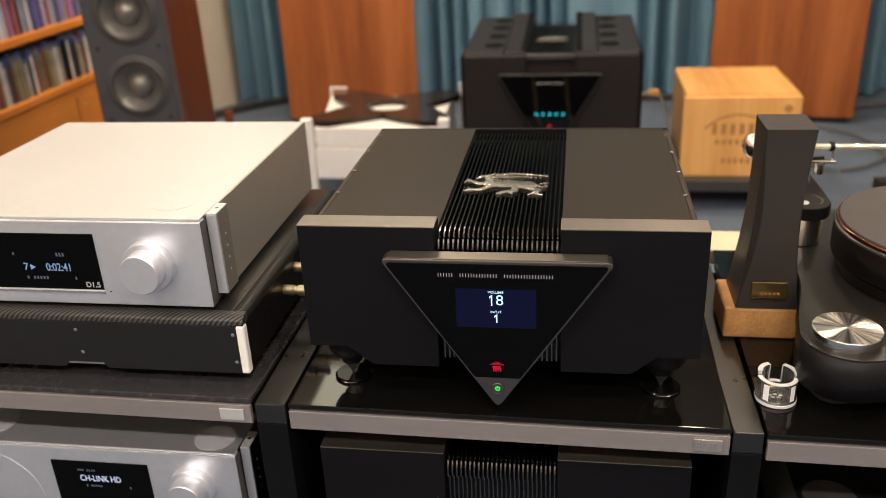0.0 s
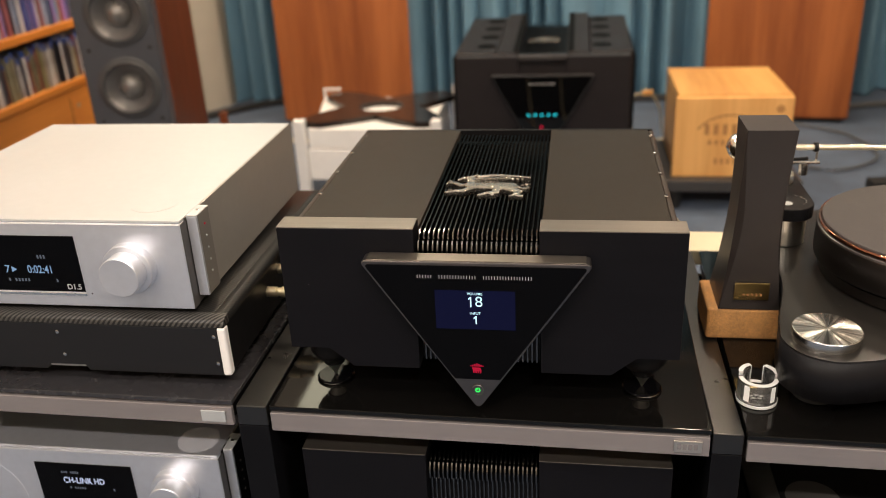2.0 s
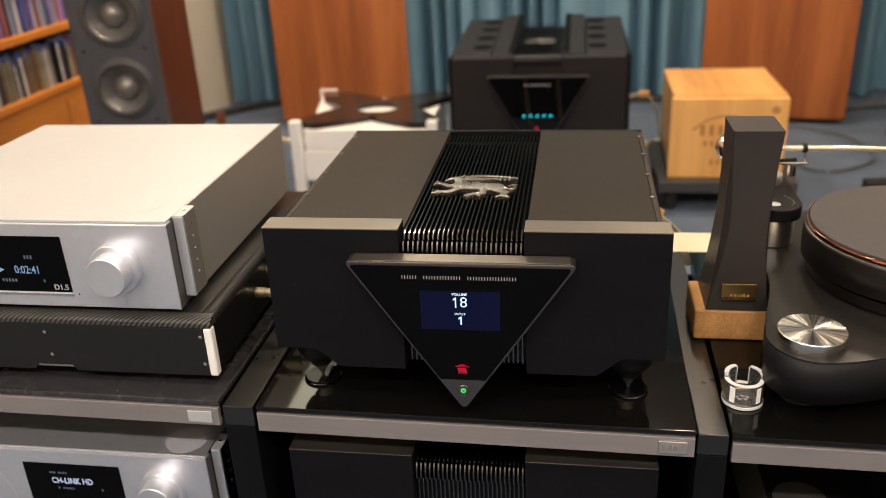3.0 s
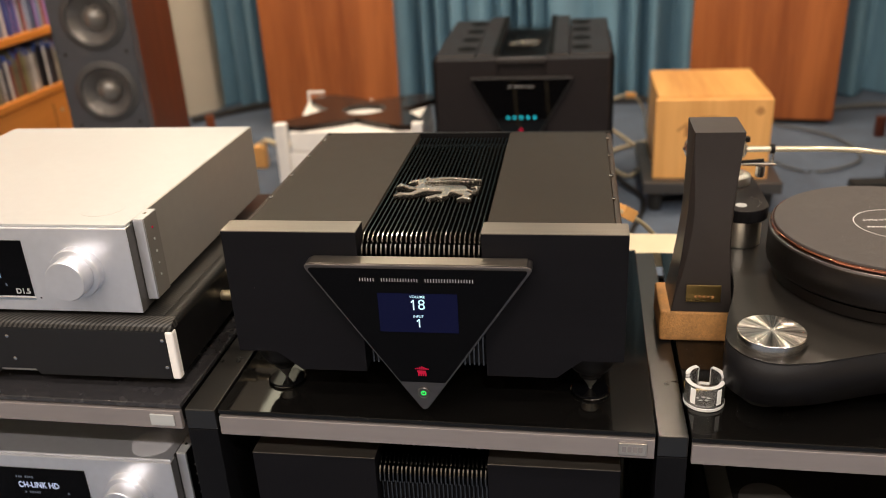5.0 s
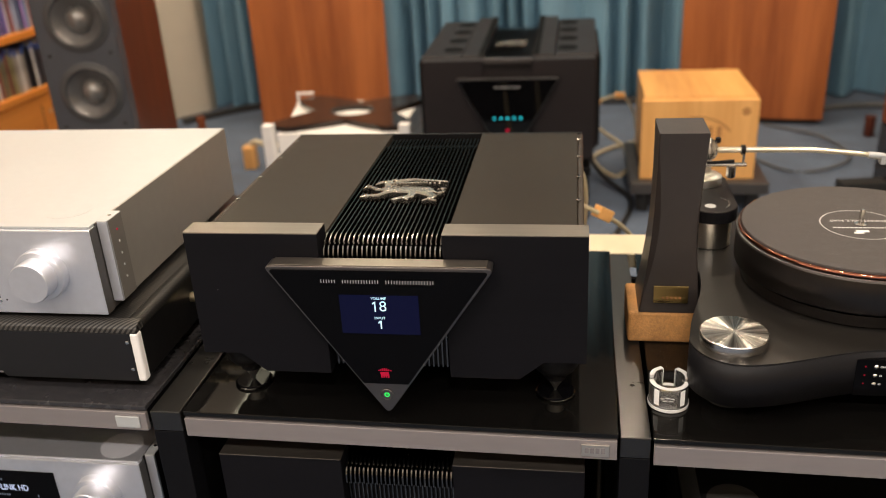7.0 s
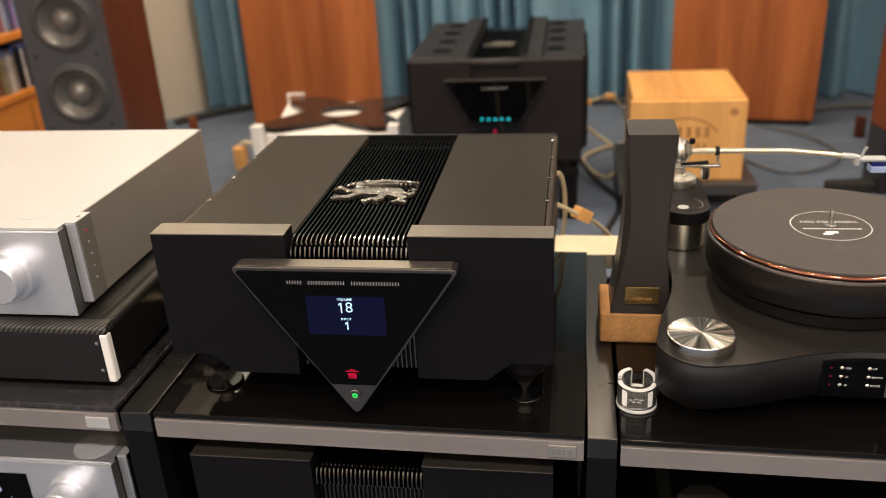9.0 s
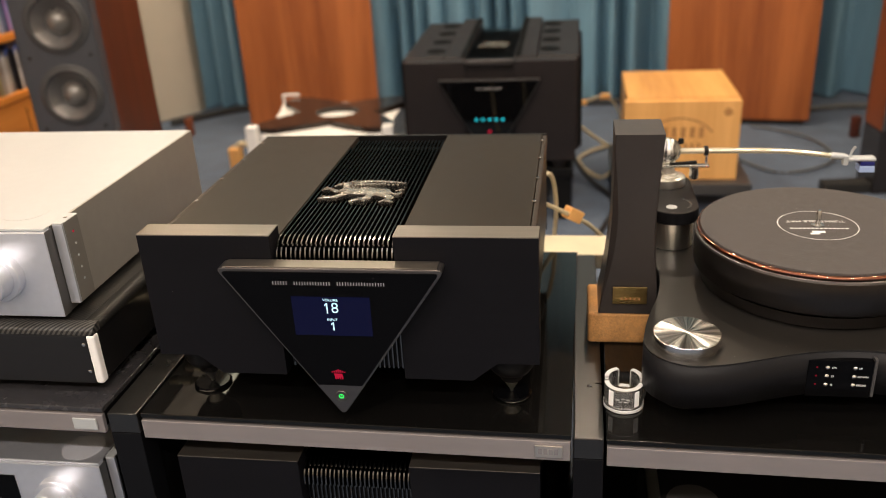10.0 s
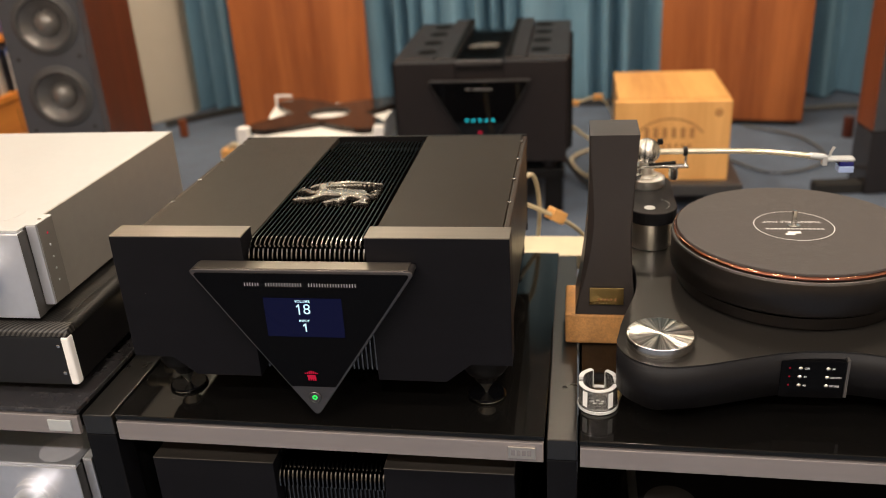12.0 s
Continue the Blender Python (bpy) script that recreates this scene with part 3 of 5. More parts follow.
def emblem(parent, at, size, deep=0.0085):
    """A cast winged beast: an upright-sided plate with a domed top, built of limbs and then welded."""
    b = bmesh.new()
    x, y, z = at

    def post(u, v, r, h, stretch=1.0, turn=0.0):
        c = bmesh.new()
        lathe([(r * size, 0.0), (r * size, h * 0.80), (r * size * 0.82, h * 0.95), (r * size * 0.4, h)], 14, bm=c)
        m = Matrix.Translation((x + u * size, y + v * size, z)) @ Matrix.Rotation(radians(turn), 4, "Z") @ Matrix.Diagonal((stretch, 1, 1, 1))
        bmesh.ops.transform(c, matrix=m, verts=c.verts)
        merge(b, c)

    def limb(pts, r0, r1, h0=1.0, h1=0.8):
        pts = [Vector(p) for p in pts]
        steps = [(p, q, k / 5) for p, q in zip(pts, pts[1:]) for k in range(5)] + [(pts[-1], pts[-1], 0)]
        for i, (p, q, k) in enumerate(steps):
            w, c = i / (len(steps) - 1), p.lerp(q, k)
            post(c.x, c.y, 0.76 * (r0 + (r1 - r0) * w), deep * (h0 + (h1 - h0) * w))

    post(0.06, -0.01, 0.105, deep * 1.05, 2.6, 3)
    post(0.25, -0.05, 0.120, deep * 1.1)
    post(-0.16, -0.01, 0.115, deep * 1.12)
    limb([(-0.17, 0.08), (-0.22, 0.20)], 0.10, 0.075, 1.1, 1.25)
    limb([(-0.22, 0.22), (-0.31, 0.21), (-0.36, 0.15)], 0.055, 0.022, 1.2, 1.0)
    limb([(-0.19, 0.24), (-0.14, 0.31)], 0.035, 0.014, 1.2, 1.2)
    limb([(-0.19, -0.02), (-0.31, 0.0), (-0.41, 0.10), (-0.47, 0.11)], 0.060, 0.036)
    limb([(-0.45, 0.12), (-0.49, 0.05)], 0.030, 0.016)
    limb([(-0.18, -0.09), (-0.27, -0.19), (-0.38, -0.19), (-0.46, -0.22)], 0.060, 0.032)
    limb([(-0.40, -0.20), (-0.44, -0.14)], 0.028, 0.018)
    limb([(0.12, -0.10), (0.12, -0.22), (0.02, -0.25), (-0.07, -0.30)], 0.075, 0.034)
    limb([(0.02, -0.26), (0.10, -0.31)], 0.028, 0.018)
    limb([(0.28, -0.12), (0.38, -0.20), (0.35, -0.29), (0.42, -0.33)], 0.085, 0.032)
    limb([(0.35, -0.30), (0.28, -0.34)], 0.026, 0.018)
    limb([(0.34, -0.04), (0.42, -0.12), (0.48, -0.07), (0.46, 0.02), (0.41, 0.03)], 0.030, 0.022)
    limb([(0.46, 0.02), (0.50, 0.06)], 0.040, 0.016)
    limb([(-0.11, 0.20), (0.06, 0.27), (0.26, 0.26), (0.48, 0.23)], 0.055, 0.030, 1.45, 1.2)
    limb([(-0.10, 0.14), (0.12, 0.18), (0.40, 0.18)], 0.060, 0.024, 1.3, 1.1)
    for i in range(12):
        u = -0.14 + i * 0.036
        post(u, 0.085 + 0.005 * i, 0.016, deep * 1.5)
    ob = part("emblem", b, EMBLEM, parent, "cast pewter winged beast emblem in relief", smooth=True)
    rm = ob.modifiers.new("weld", "REMESH")
    rm.mode, rm.voxel_size, rm.use_smooth_shade = "VOXEL", size * 0.0062, True
    bpy.context.view_layer.update()
    me = bpy.data.meshes.new_from_object(ob.evaluated_get(bpy.context.evaluated_depsgraph_get()))
    ob.modifiers.clear()
    ob.data = me
    return ob


def preamplifier():
    h = 0.244
    a = thing("preamplifier", (0, 0, 0), "black finned audio preamplifier with triangular glass display", "amplifier")
    amp_body(a, h, 0.452)
    emblem(a, (-0.003, 0.172, h - 0.0142), 0.114)
    d = part("display_frame", prism(triangle(0.1365, 0.2135, 0.013, 0.010), -0.024, -0.001, "y", 0.0012), FRAME, a, "brushed dark metal triangular frame")
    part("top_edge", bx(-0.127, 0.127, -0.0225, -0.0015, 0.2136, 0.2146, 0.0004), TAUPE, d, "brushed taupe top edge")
    part("display_glass", prism(triangle(0.1295, 0.2092, 0.020, 0.006)[0:6] + [(-0.0275, 0.058), (0.0275, 0.058)] + triangle(0.1295, 0.2092, 0.020, 0.006)[12:], -0.0255, -0.0242, "y"), GLASS_BLACK, d, "black gloss display glass")
    part("screen", bx(-0.047, 0.047, -0.0259, -0.0256, 0.1275, 0.1785), SCREEN, d, "dim blue lit screen")
    y = -0.0262
    words("volume_label", "VOLUME", 0.0047, LCD, d, pose(0, y, 0.1745, 90), bold=0.00005)
    figure = lambda name, x, z, h: part(name, prism([(x - 0.0008, z - h / 2), (x + 0.0008, z - h / 2), (x + 0.0008, z + h / 2), (x - 0.0006, z + h / 2), (x - 0.0030, z + h / 2 - 0.0022), (x - 0.0030, z + h / 2 - 0.0042), (x - 0.0008, z + h / 2 - 0.0024)], y, y + 0.0003), LCD, d)
    figure("volume_figure", -0.0048, 0.1638, 0.0134)
    words("volume_figure", "8", 0.0190, LCD, d, pose(0.0046, y, 0.1638, 90))
    words("input_label", "INPUT", 0.0046, LCD, d, pose(0, y, 0.1488, 90), bold=0.00005)
    figure("input_figure", 0.0008, 0.1400, 0.0108)
    bars("name_line", -0.068, 0.067, 0.1955, 0.0042, 42, y + 0.0006, GREY_INK, d, (6, 7, 22, 23), 0.74)
    b = bmesh.new()
    for i in range(7):
        hgt = (0.0012, 0.002, 0.0034, 0.0042, 0.0034, 0.002, 0.0012)[i]
        bx(-0.0085 + i * 0.0025, -0.0068 + i * 0.0025, y, y + 0.0005, 0.0765, 0.0765 + hgt, bm=b)
    bx(-0.005, 0.005, y, y + 0.0005, 0.0698, 0.0722, bm=b)
    bx(-0.006, 0.0045, y, y + 0.0005, 0.0725, 0.0748, bm=b)
    for i in range(4):
        bx(-0.005 + i * 0.0028, -0.0034 + i * 0.0028, y, y + 0.0005, 0.0672, 0.0698, bm=b)
    part("red_mark", b, RED, d, "small glowing red mark")
    btn = part("power_button", lathe([(0.0078, 0), (0.0078, 0.0014), (0.0070, 0.0020), (0.0066, 0.0012), (0.0005, 0.0012)], 36, (0, -0.0242, 0.0425), TO_FRONT), FRAME, d, "round power button with a green symbol", smooth=True)
    b = bmesh.new()
    for i in range(11):
        ang = radians(90 + 35 + i * 29)
        cx, cz = 0.0026 * math.cos(ang), 0.0426 + 0.0026 * math.sin(ang)
        bx(cx - 0.0007, cx + 0.0007, -0.0259, -0.0255, cz - 0.0007, cz + 0.0007, bm=b)
    bx(-0.0005, 0.0005, -0.0259, -0.0255, 0.0426, 0.0458, bm=b)
    part("power_symbol", b, GREEN, btn)


def power_supply():
    a = thing("power_supply", (0, -0.014, -0.333), "black finned power supply unit on the lower shelf", "amplifier")
    amp_body(a, 0.264, 0.452)


preamplifier()
power_supply()


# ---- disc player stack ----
PILLAR_SHADE = mat("shaded_corner_pillar", (0.25, 0.235, 0.215), 0.4, 0.5, 0.06, 60, 0.04, 1500)
SUPPLY_BLACK = mat("satin_charcoal_front", (0.0125, 0.0125, 0.0140), 0.42, 0.0, 0.1, 60, 0.04, 700, spec=0.25)
SHADE_GROOVE_GREY = mat("shade_and_groove_grey", (0.085, 0.080, 0.076), 0.45, 0.3, 0.08, 60)
SILVER_DISC = mat("pale_silver_disc", (0.56, 0.57, 0.62), 0.45, 0.2, 0.04, 60)

def silver_unit(name, loc, label, w0, w1, hgt, dep, disc=False, lid=None):
    """A silver box with a thick front, a corner pillar and a large stepped knob; local x runs from w0 to w1."""
    u = thing(name, loc, label, "disc player" if disc else "converter")
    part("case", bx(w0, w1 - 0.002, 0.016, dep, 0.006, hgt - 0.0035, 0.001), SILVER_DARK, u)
    top = part("top_plate", bx(w0, w1 - 0.0019, 0.004, dep, hgt - 0.0033, hgt, 0.0006), lid or (SILVER if disc else SILVER_FRONT), u)
    fr = part("front_panel", bx(w0, w1, 0.0, 0.0155, 0.002, hgt - 0.0036, 0.0012), SILVER_FRONT, u)
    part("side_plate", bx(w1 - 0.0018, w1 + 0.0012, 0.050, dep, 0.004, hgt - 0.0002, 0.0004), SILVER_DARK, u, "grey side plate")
    # The panel's right end is silver too; dark grey paints its shade.
    part("panel_end", bx(w1 - 0.0015, w1 + 0.0008, 0.0010, 0.0152, 0.003, hgt - 0.0038), SHADE_GROOVE_GREY, fr, "end of the front panel, its shade painted dark grey")
    part("corner_groove", bx(w1 - 0.0017, w1 + 0.0003, 0.0158, 0.0498, 0.004, hgt - 0.0008), BLACK if not disc else SHADE_GROOVE_GREY, u)
    # Pillar side darker than its silver front, black on the converter: shade as colour.
    pil = part("corner_pillar", bx(w1 + 0.0014, w1 + 0.0150, 0.0215, 0.054, 0.014, hgt + 0.0005, 0.0008), PILLAR_SHADE if disc else POST, u)
    part("pillar_cap", bx(w1 + 0.0014, w1 + 0.0152, 0.0172, 0.0542, hgt + 0.0007, hgt + 0.0022, 0.0005), SILVER, pil)
    part("pillar_front", bx(w1 + 0.0014, w1 + 0.0150, 0.0170, 0.0212, 0.014, hgt + 0.0005, 0.0008), SILVER_FRONT, pil)
    for i in range(5):
        part("pillar_dot", lathe([(0.0016, 0), (0.0016, 0.0006), (0.0008, 0.0009)], 10, (w1 + 0.0151, 0.037, hgt - 0.016 - i * 0.0165), Matrix.Rotation(radians(90), 4, "Y")), (RED if disc else BLACK) if i == 0 else (SILVER if disc else SILVER_DARK), pil)
    part("inlay_screw", lathe([(0.0024, 0), (0.0024, 0.0006), (0.001, 0.0002)], 12, (w1 + 0.0085, 0.037, hgt + 0.0023)), STEEL, pil)
    for x, y in ((w1 - 0.06, 0.06), (w0 + 0.06, 0.06), (w1 - 0.06, dep - 0.06), (w0 + 0.06, dep - 0.06)):
        part("foot", lathe([(0.026, -0.004), (0.027, 0.0), (0.027, 0.006)], 28, (x, y, 0)), SILVER_DARK, u, smooth=True)
        if y < 0.1:
            dx, dy = (0.0, 0.0) if disc else ((0.017, -0.022) if x > -0.2 else (-0.017, -0.012))
            part("top_disc", lathe([(0.036 if lid else 0.0298, hgt - 0.0006), (0.036 if lid else 0.0298, hgt + 0.0003)], 56, (x + dx, y + dy, 0)), SILVER if disc else (SHADE_GROOVE_GREY if lid else SILVER_DISC), top, "flush round silver disc")
    return u, fr


def knob(parent, x, z):
    k = part("volume_knob", lathe([(0.0335, 0.0), (0.0335, 0.012), (0.0325, 0.0132), (0.0285, 0.0134)], 64, (x, 0, z), TO_FRONT), SILVER_FRONT, parent, "large stepped silver knob", smooth=True)
    part("knob_cap", lathe([(0.0262, 0.0135), (0.0262, 0.0345), (0.0252, 0.0355), (0.001, 0.0355)], 64, (x, 0, z), TO_FRONT), SILVER_FRONT, k, smooth=True)


def disc_player():
    hgt = 0.123
    u, fr = silver_unit("disc_player", (-0.367, 0.010, 0.1215), "silver disc player with a black display and large knob", -0.436, 0.0, hgt, 0.442, True)
    part("display", bx(-0.43, -0.1465, -0.0010, 0.004, 0.0235, 0.1020, 0.0003), GLASS_BLACK, fr, "black display window")
    part("display_line", bx(-0.43, -0.1445, -0.0014, 0.003, 0.0180, 0.0213), CHROME, fr)
    y = -0.0014
    words("track_figure", "7", 0.0145, LCD_DIM, fr, pose(-0.2490, y, 0.0545, 90), bold=0.0002)
    part("play_mark", prism([(-0.2430, 0.0505), (-0.2430, 0.0585), (-0.2355, 0.0545)], y, y + 0.0003), LCD_DIM, fr)
    t = words("time_figures", "0:02:41", 0.0155, LCD_DIM, fr, pose(-0.2025, y, 0.0545, 90), bold=0.0002)
    t.scale.x = 0.8
    bars("rate_marks", -0.2520, -0.2200, 0.0395, 0.0042, 7, y + 0.0003, LCD_GREY, fr, (1,))
    bars("mode_mark", -0.2040, -0.1910, 0.073, 0.005, 3, y + 0.0003, LCD_GREY, fr)
    bars("lock_mark", -0.184, -0.180, 0.0395, 0.004, 1, y + 0.0003, LCD_GREY, fr)
    bars("stop_mark", -0.265, -0.261, 0.073, 0.004, 1, y + 0.0003, LCD_GREY, fr)
    words("model_mark", "D1.5", 0.0105, GREY_INK, fr, pose(-0.1600, y, 0.0305, 90), bold=0.0003)
    knob(fr, -0.0745, 0.0615)
    part("sensor", lathe([(0.0012, 0), (0.0012, 0.0003)], 10, (-0.138, 0, 0.021), TO_FRONT), BLACK, fr)


def converter():
    hgt = 0.133
    u, fr = silver_unit("digital_converter", (-0.372, 0.004, -0.240), "silver digital converter on the lower shelf, display lit", -0.436, 0.0, hgt, 0.435)
    for o in u.children:
        if o.name.startswith("foot"):
            o.location.z = -0.018
    part("display", bx(-0.285, -0.135, -0.0010, 0.004, 0.028, 0.108, 0.0003), GLASS_BLACK, fr, "black display window")
    y = -0.0014
    bars("status_marks", -0.246, -0.218, 0.0925, 0.0034, 8, y + 0.0003, LCD_GREY, fr, (3,))
    src = words("source_words", "CH-LINK HD", 0.0145, glow("lit_pale_figures", (0.65, 0.72, 0.98), 0.75), fr, pose(-0.2125, y, 0.078, 90), bold=0.0003)
    src.scale.x = 0.78
    bars("rate_marks", -0.238, -0.212, 0.065, 0.0032, 7, y + 0.0003, LCD_GREY, fr, (1,))
    bars("lock_mark", -0.170, -0.166, 0.065, 0.0035, 1, y + 0.0003, LCD_GREY, fr)
    knob(fr, -0.0700, 0.0760)
    part("front_inlay", prism([(-0.40 + 0.09 * math.cos(a), 0.035 + 0.082 * math.sin(a)) for a in [i * math.pi / 24 for i in range(25)]], -0.0004, 0.002, "y"), SILVER_FRONT, fr, "large rounded front inlay")


def base_unit():
    """The black supply under the player, with a carbon-fibre lid."""
    u = thing("supply_unit", (-0.325, -0.004, 0.0), "black supply unit with a carbon-fibre lid under the player", "power supply")
    w0 = -0.484
    outline = [(w0, 0.034), (-0.262, 0.034), (-0.256, 0.042), (-0.206, 0.042), (-0.200, 0.034), (-0.012, 0.034), (-0.012, 0.104), (w0, 0.104)]
    fr = part("front_panel", prism(outline, 0.0, 0.012, "y", 0.0008), SUPPLY_BLACK, u)
    part("notch_lining", bx(-0.257, -0.205, 0.002, 0.013, 0.0385, 0.0412), NICKEL, u, "bright lining of the front notch")
    part("case", bx(w0, -0.003, 0.0125, 0.478, 0.034, 0.1035, 0.001), BLACK, u)
    part("corner_strip", bx(-0.0115, 0.0, -0.001, 0.012, 0.034, 0.1045, 0.003, 3), WHITE, u, "pale satin corner strip")
    roll = [(0.0, 0.1045), (0.0195, 0.1045), (0.0195, 0.117)] + [(0.018 - 0.0172 * math.sin(a), 0.1085 + 0.0085 * math.cos(a)) for a in [i * math.pi / 14 for i in range(8)]]
    lid = part("lid", prism([(0.020, 0.1045), (0.478, 0.1045), (0.478, 0.1150), (0.020, 0.1169)], w0, -0.0185, "x", 0.0008), CARBON_TOP_SHADE, u, "carbon-fibre lid", smooth=True)
    side = [(-0.0180, 0.1045), (-0.001, 0.1045)] + [(-0.0180 + 0.017 * math.cos(a), 0.1060 + 0.0105 * math.sin(a)) for a in [i * math.pi / 14 for i in range(8)]]
    part("side_roll", prism(side, 0.020, 0.478, "y"), CARBON_SIDE_SHADE, lid, "rolled side edge of carbon fibre", smooth=True)
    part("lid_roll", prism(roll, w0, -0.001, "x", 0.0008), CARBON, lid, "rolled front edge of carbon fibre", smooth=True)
    for x, z in ((-0.234, 0.092), (-0.231, 0.058), (-0.016, 0.092), (-0.016, 0.052), (-0.45, 0.092), (-0.45, 0.055)):
        part("screw", lathe([(0.0026, 0), (0.0026, 0.0010), (0.0012, 0.0014)], 12, (x, 0.0, z), TO_FRONT), STEEL, fr, smooth=True)
    for x, y in ((-0.07, 0.06), (-0.42, 0.06), (-0.07, 0.42), (-0.42, 0.42)):
        part("foot", lathe([(0.018, 0.0155), (0.019, 0.018), (0.019, 0.0338)], 24, (x, y, 0)), RUBBER, u, smooth=True)


def lower_unit():
    """The unit below the turntable; only its lid shows, coloured black for the shelf's shade."""
    silver_unit("audio_component", (0.842, 0.045, -0.3300), "audio component below the turntable, lid and disc darkened for shade", -0.44, 0.0, 0.140, 0.40, lid=BLACK)


base_unit()
disc_player()
converter()
lower_unit()


# ---- turntable ----
def turntable():
    t = thing("turntable", (0.602, 0.226, 0.0), "black turntable with a copper-edged platter and grey mat", "turntable")
    # plinth outline: a lobe round the motor knob that flows into the body under the platter
    cx, cy, r = -0.1835, -0.180, 0.0555
    pts = [(cx + r * math.cos(radians(a)), cy + r * math.sin(radians(a))) for a in range(165, 281, 8)]
    for i in range(1, 18):
        u = i / 18
        pts.append((-0.165 + 0.335 * u, -0.2330 + 0.0430 * math.sin(math.pi * u) ** 1.4))
    pts += [(0.192 + r * math.cos(radians(a)), cy + r * math.sin(radians(a))) for a in range(-100, 16, 8)]
    for i in range(1, 12):
        u = i / 12
        pts.append((0.249 - 0.03 * math.sin(math.pi * u), -0.14 + 0.31 * u))
    pts += [(0.192 + r * math.cos(radians(a)), 0.185 + r * math.sin(radians(a))) for a in range(-8, 91, 8)]
    pts += [(-0.187 + r * math.cos(radians(a)), 0.185 + r * math.sin(radians(a))) for a in range(90, 190, 8)]
    for i in range(1, 18):
        u = i / 18
        pts.append((-0.2415 + 0.006 * u + 0.034 * math.sin(math.pi * u) ** 1.5, 0.175 - 0.335 * u))
    part("plinth", prism(pts, 0.0325, 0.0878, "z"), TT_SIDE, t, "matt black curved plinth")
    for o in t.children:
        for f in o.data.polygons:
            f.use_smooth = abs(f.normal.z) < 0.5
    part("deck", prism([(x * 0.9985, y * 0.9985) for x, y in pts], 0.0880, 0.0900, "z"), TT_TOP, t, "dark grey anodised deck")
    for x, y in ((-0.187, -0.163), (0.19, -0.163), (0.19, 0.18), (-0.187, 0.18)):
        part("foot", lathe([(0.026, 0.0), (0.028, 0.002), (0.028, 0.0323)], 28, (x, y, 0)), RUBBER, t, smooth=True)
    k = part("motor_knob", lathe([(0.0375, 0.0902), (0.0375, 0.0935), (0.0388, 0.0938), (0.0388, 0.1030), (0.0380, 0.1038)], 72, (0, 0, 0)), STEEL, t, "turned steel knob with radial sheen", smooth=True)
    k.location = (cx - 0.005, cy - 0.002, 0)
    k.scale = (1.03, 1.03, 1)
    part("knob_face", lathe([(0.0379, 0.10385), (0.0379, 0.1041), (0.0376, 0.1043)], 72), RADIAL, k, "faced steel disc with radial sheen")
    g = 0.938
    ring = lambda prof: [(r_ * g, z_) for r_, z_ in prof]
    pl = part("platter", lathe(ring([(0.150, 0.0912), (0.1548, 0.0925), (0.1552, 0.1070), (0.1520, 0.1090), (0.1520, 0.1110), (0.1610, 0.1114), (0.1648, 0.1145), (0.1655, 0.1190), (0.1655, 0.1545), (0.1640, 0.1585), (0.1625, 0.1595)]), 128), PLATTER, t, "thick satin black platter in two tiers", smooth=True)
    pl.location.x = -0.0045
    part("platter_bevel", lathe(ring([(0.1652, 0.1560), (0.1660, 0.1562), (0.1650, 0.1590), (0.1636, 0.1598), (0.1630, 0.1592)]), 160, hollow=True), FRAME, pl, "bright turned bevel", smooth=True)
    part("copper_edge", lathe(ring([(0.1608 + 0.0027 * math.cos(q), 0.1628 + 0.0027 * math.sin(q)) for q in [i * math.pi / 6 - math.pi / 2 for i in range(12)]]), 160, hollow=True), COPPER, pl, "polished copper edge ring", smooth=True)
    m = part("platter_mat", lathe([(0.1490, 0.1610), (0.1491, 0.1674), (0.1482, 0.1682), (0.001, 0.1682)], 128), MAT_GREY, pl, "grey felt mat with a printed circle", smooth=True)
    circle = bmesh.new()
    n = 96
    for i in range(n):
        a0, a1 = 2 * math.pi * i / n, 2 * math.pi * (i + 1) / n
        circle.faces.new([circle.verts.new((rr * math.cos(a), rr * math.sin(a), 0.1687)) for rr, a in ((0.0492, a0), (0.0502, a0), (0.0502, a1), (0.0492, a1))])
    part("printed_circle", circle, WHITE_INK, m)
    words("mat_words", "TURNTABLE MAT", 0.0095, WHITE_INK, m, pose(0, -0.0015, 0.1687, 0, 0, 180) @ pose(0, -0.0145, 0))
    b = bmesh.new()
    for i in range(14):
        bx(-0.037 + i * 0.0053, -0.0333 + i * 0.0053, -0.0128, -0.0100, 0.1685, 0.1687, bm=b)
    bx(-0.012, 0.004, -0.0265, -0.020, 0.1685, 0.1687, bm=b)
    bx(-0.016, -0.004, -0.0315, -0.0268, 0.1685, 0.1687, bm=b)
    part("small_print", b, WHITE_INK, m)
    part("spindle", lathe([(0.008, 0.1688), (0.008, 0.1697), (0.0034, 0.1702), (0.0034, 0.187), (0.0022, 0.190)], 20), STEEL, pl, "steel spindle", smooth=True)
    # control panel on the front
    c = part("control_panel", bx(-0.0515, 0.0203, -0.1985, -0.1880, 0.0315, 0.0800), GLASS_BLACK, t, "black control panel with six buttons")
    y = -0.1989
    for i, (lab, lab2) in enumerate((("ON", "UP"), ("33", "DOWN"), ("45", "STORE"))):
        z = 0.0712 - i * 0.0115
        for x, tx, w in ((-0.0300, -0.0255, lab), (0.0003, 0.0040, lab2)):
            part("button", lathe([(0.0027, 0), (0.0027, 0.0012), (0.0016, 0.0022), (0.0004, 0.0025)], 16, (x, -0.1986, z), TO_FRONT), CHROME, c, smooth=True)
            words("button_word", w, 0.0036, WHITE_INK, c, pose(tx, y, z - 0.0004, 90), "LEFT", 0.00005)
        part("lamp", lathe([(0.0012, 0), (0.0012, 0.0004)], 10, (-0.0415, -0.1986, z), TO_FRONT), RED_DIM, c)
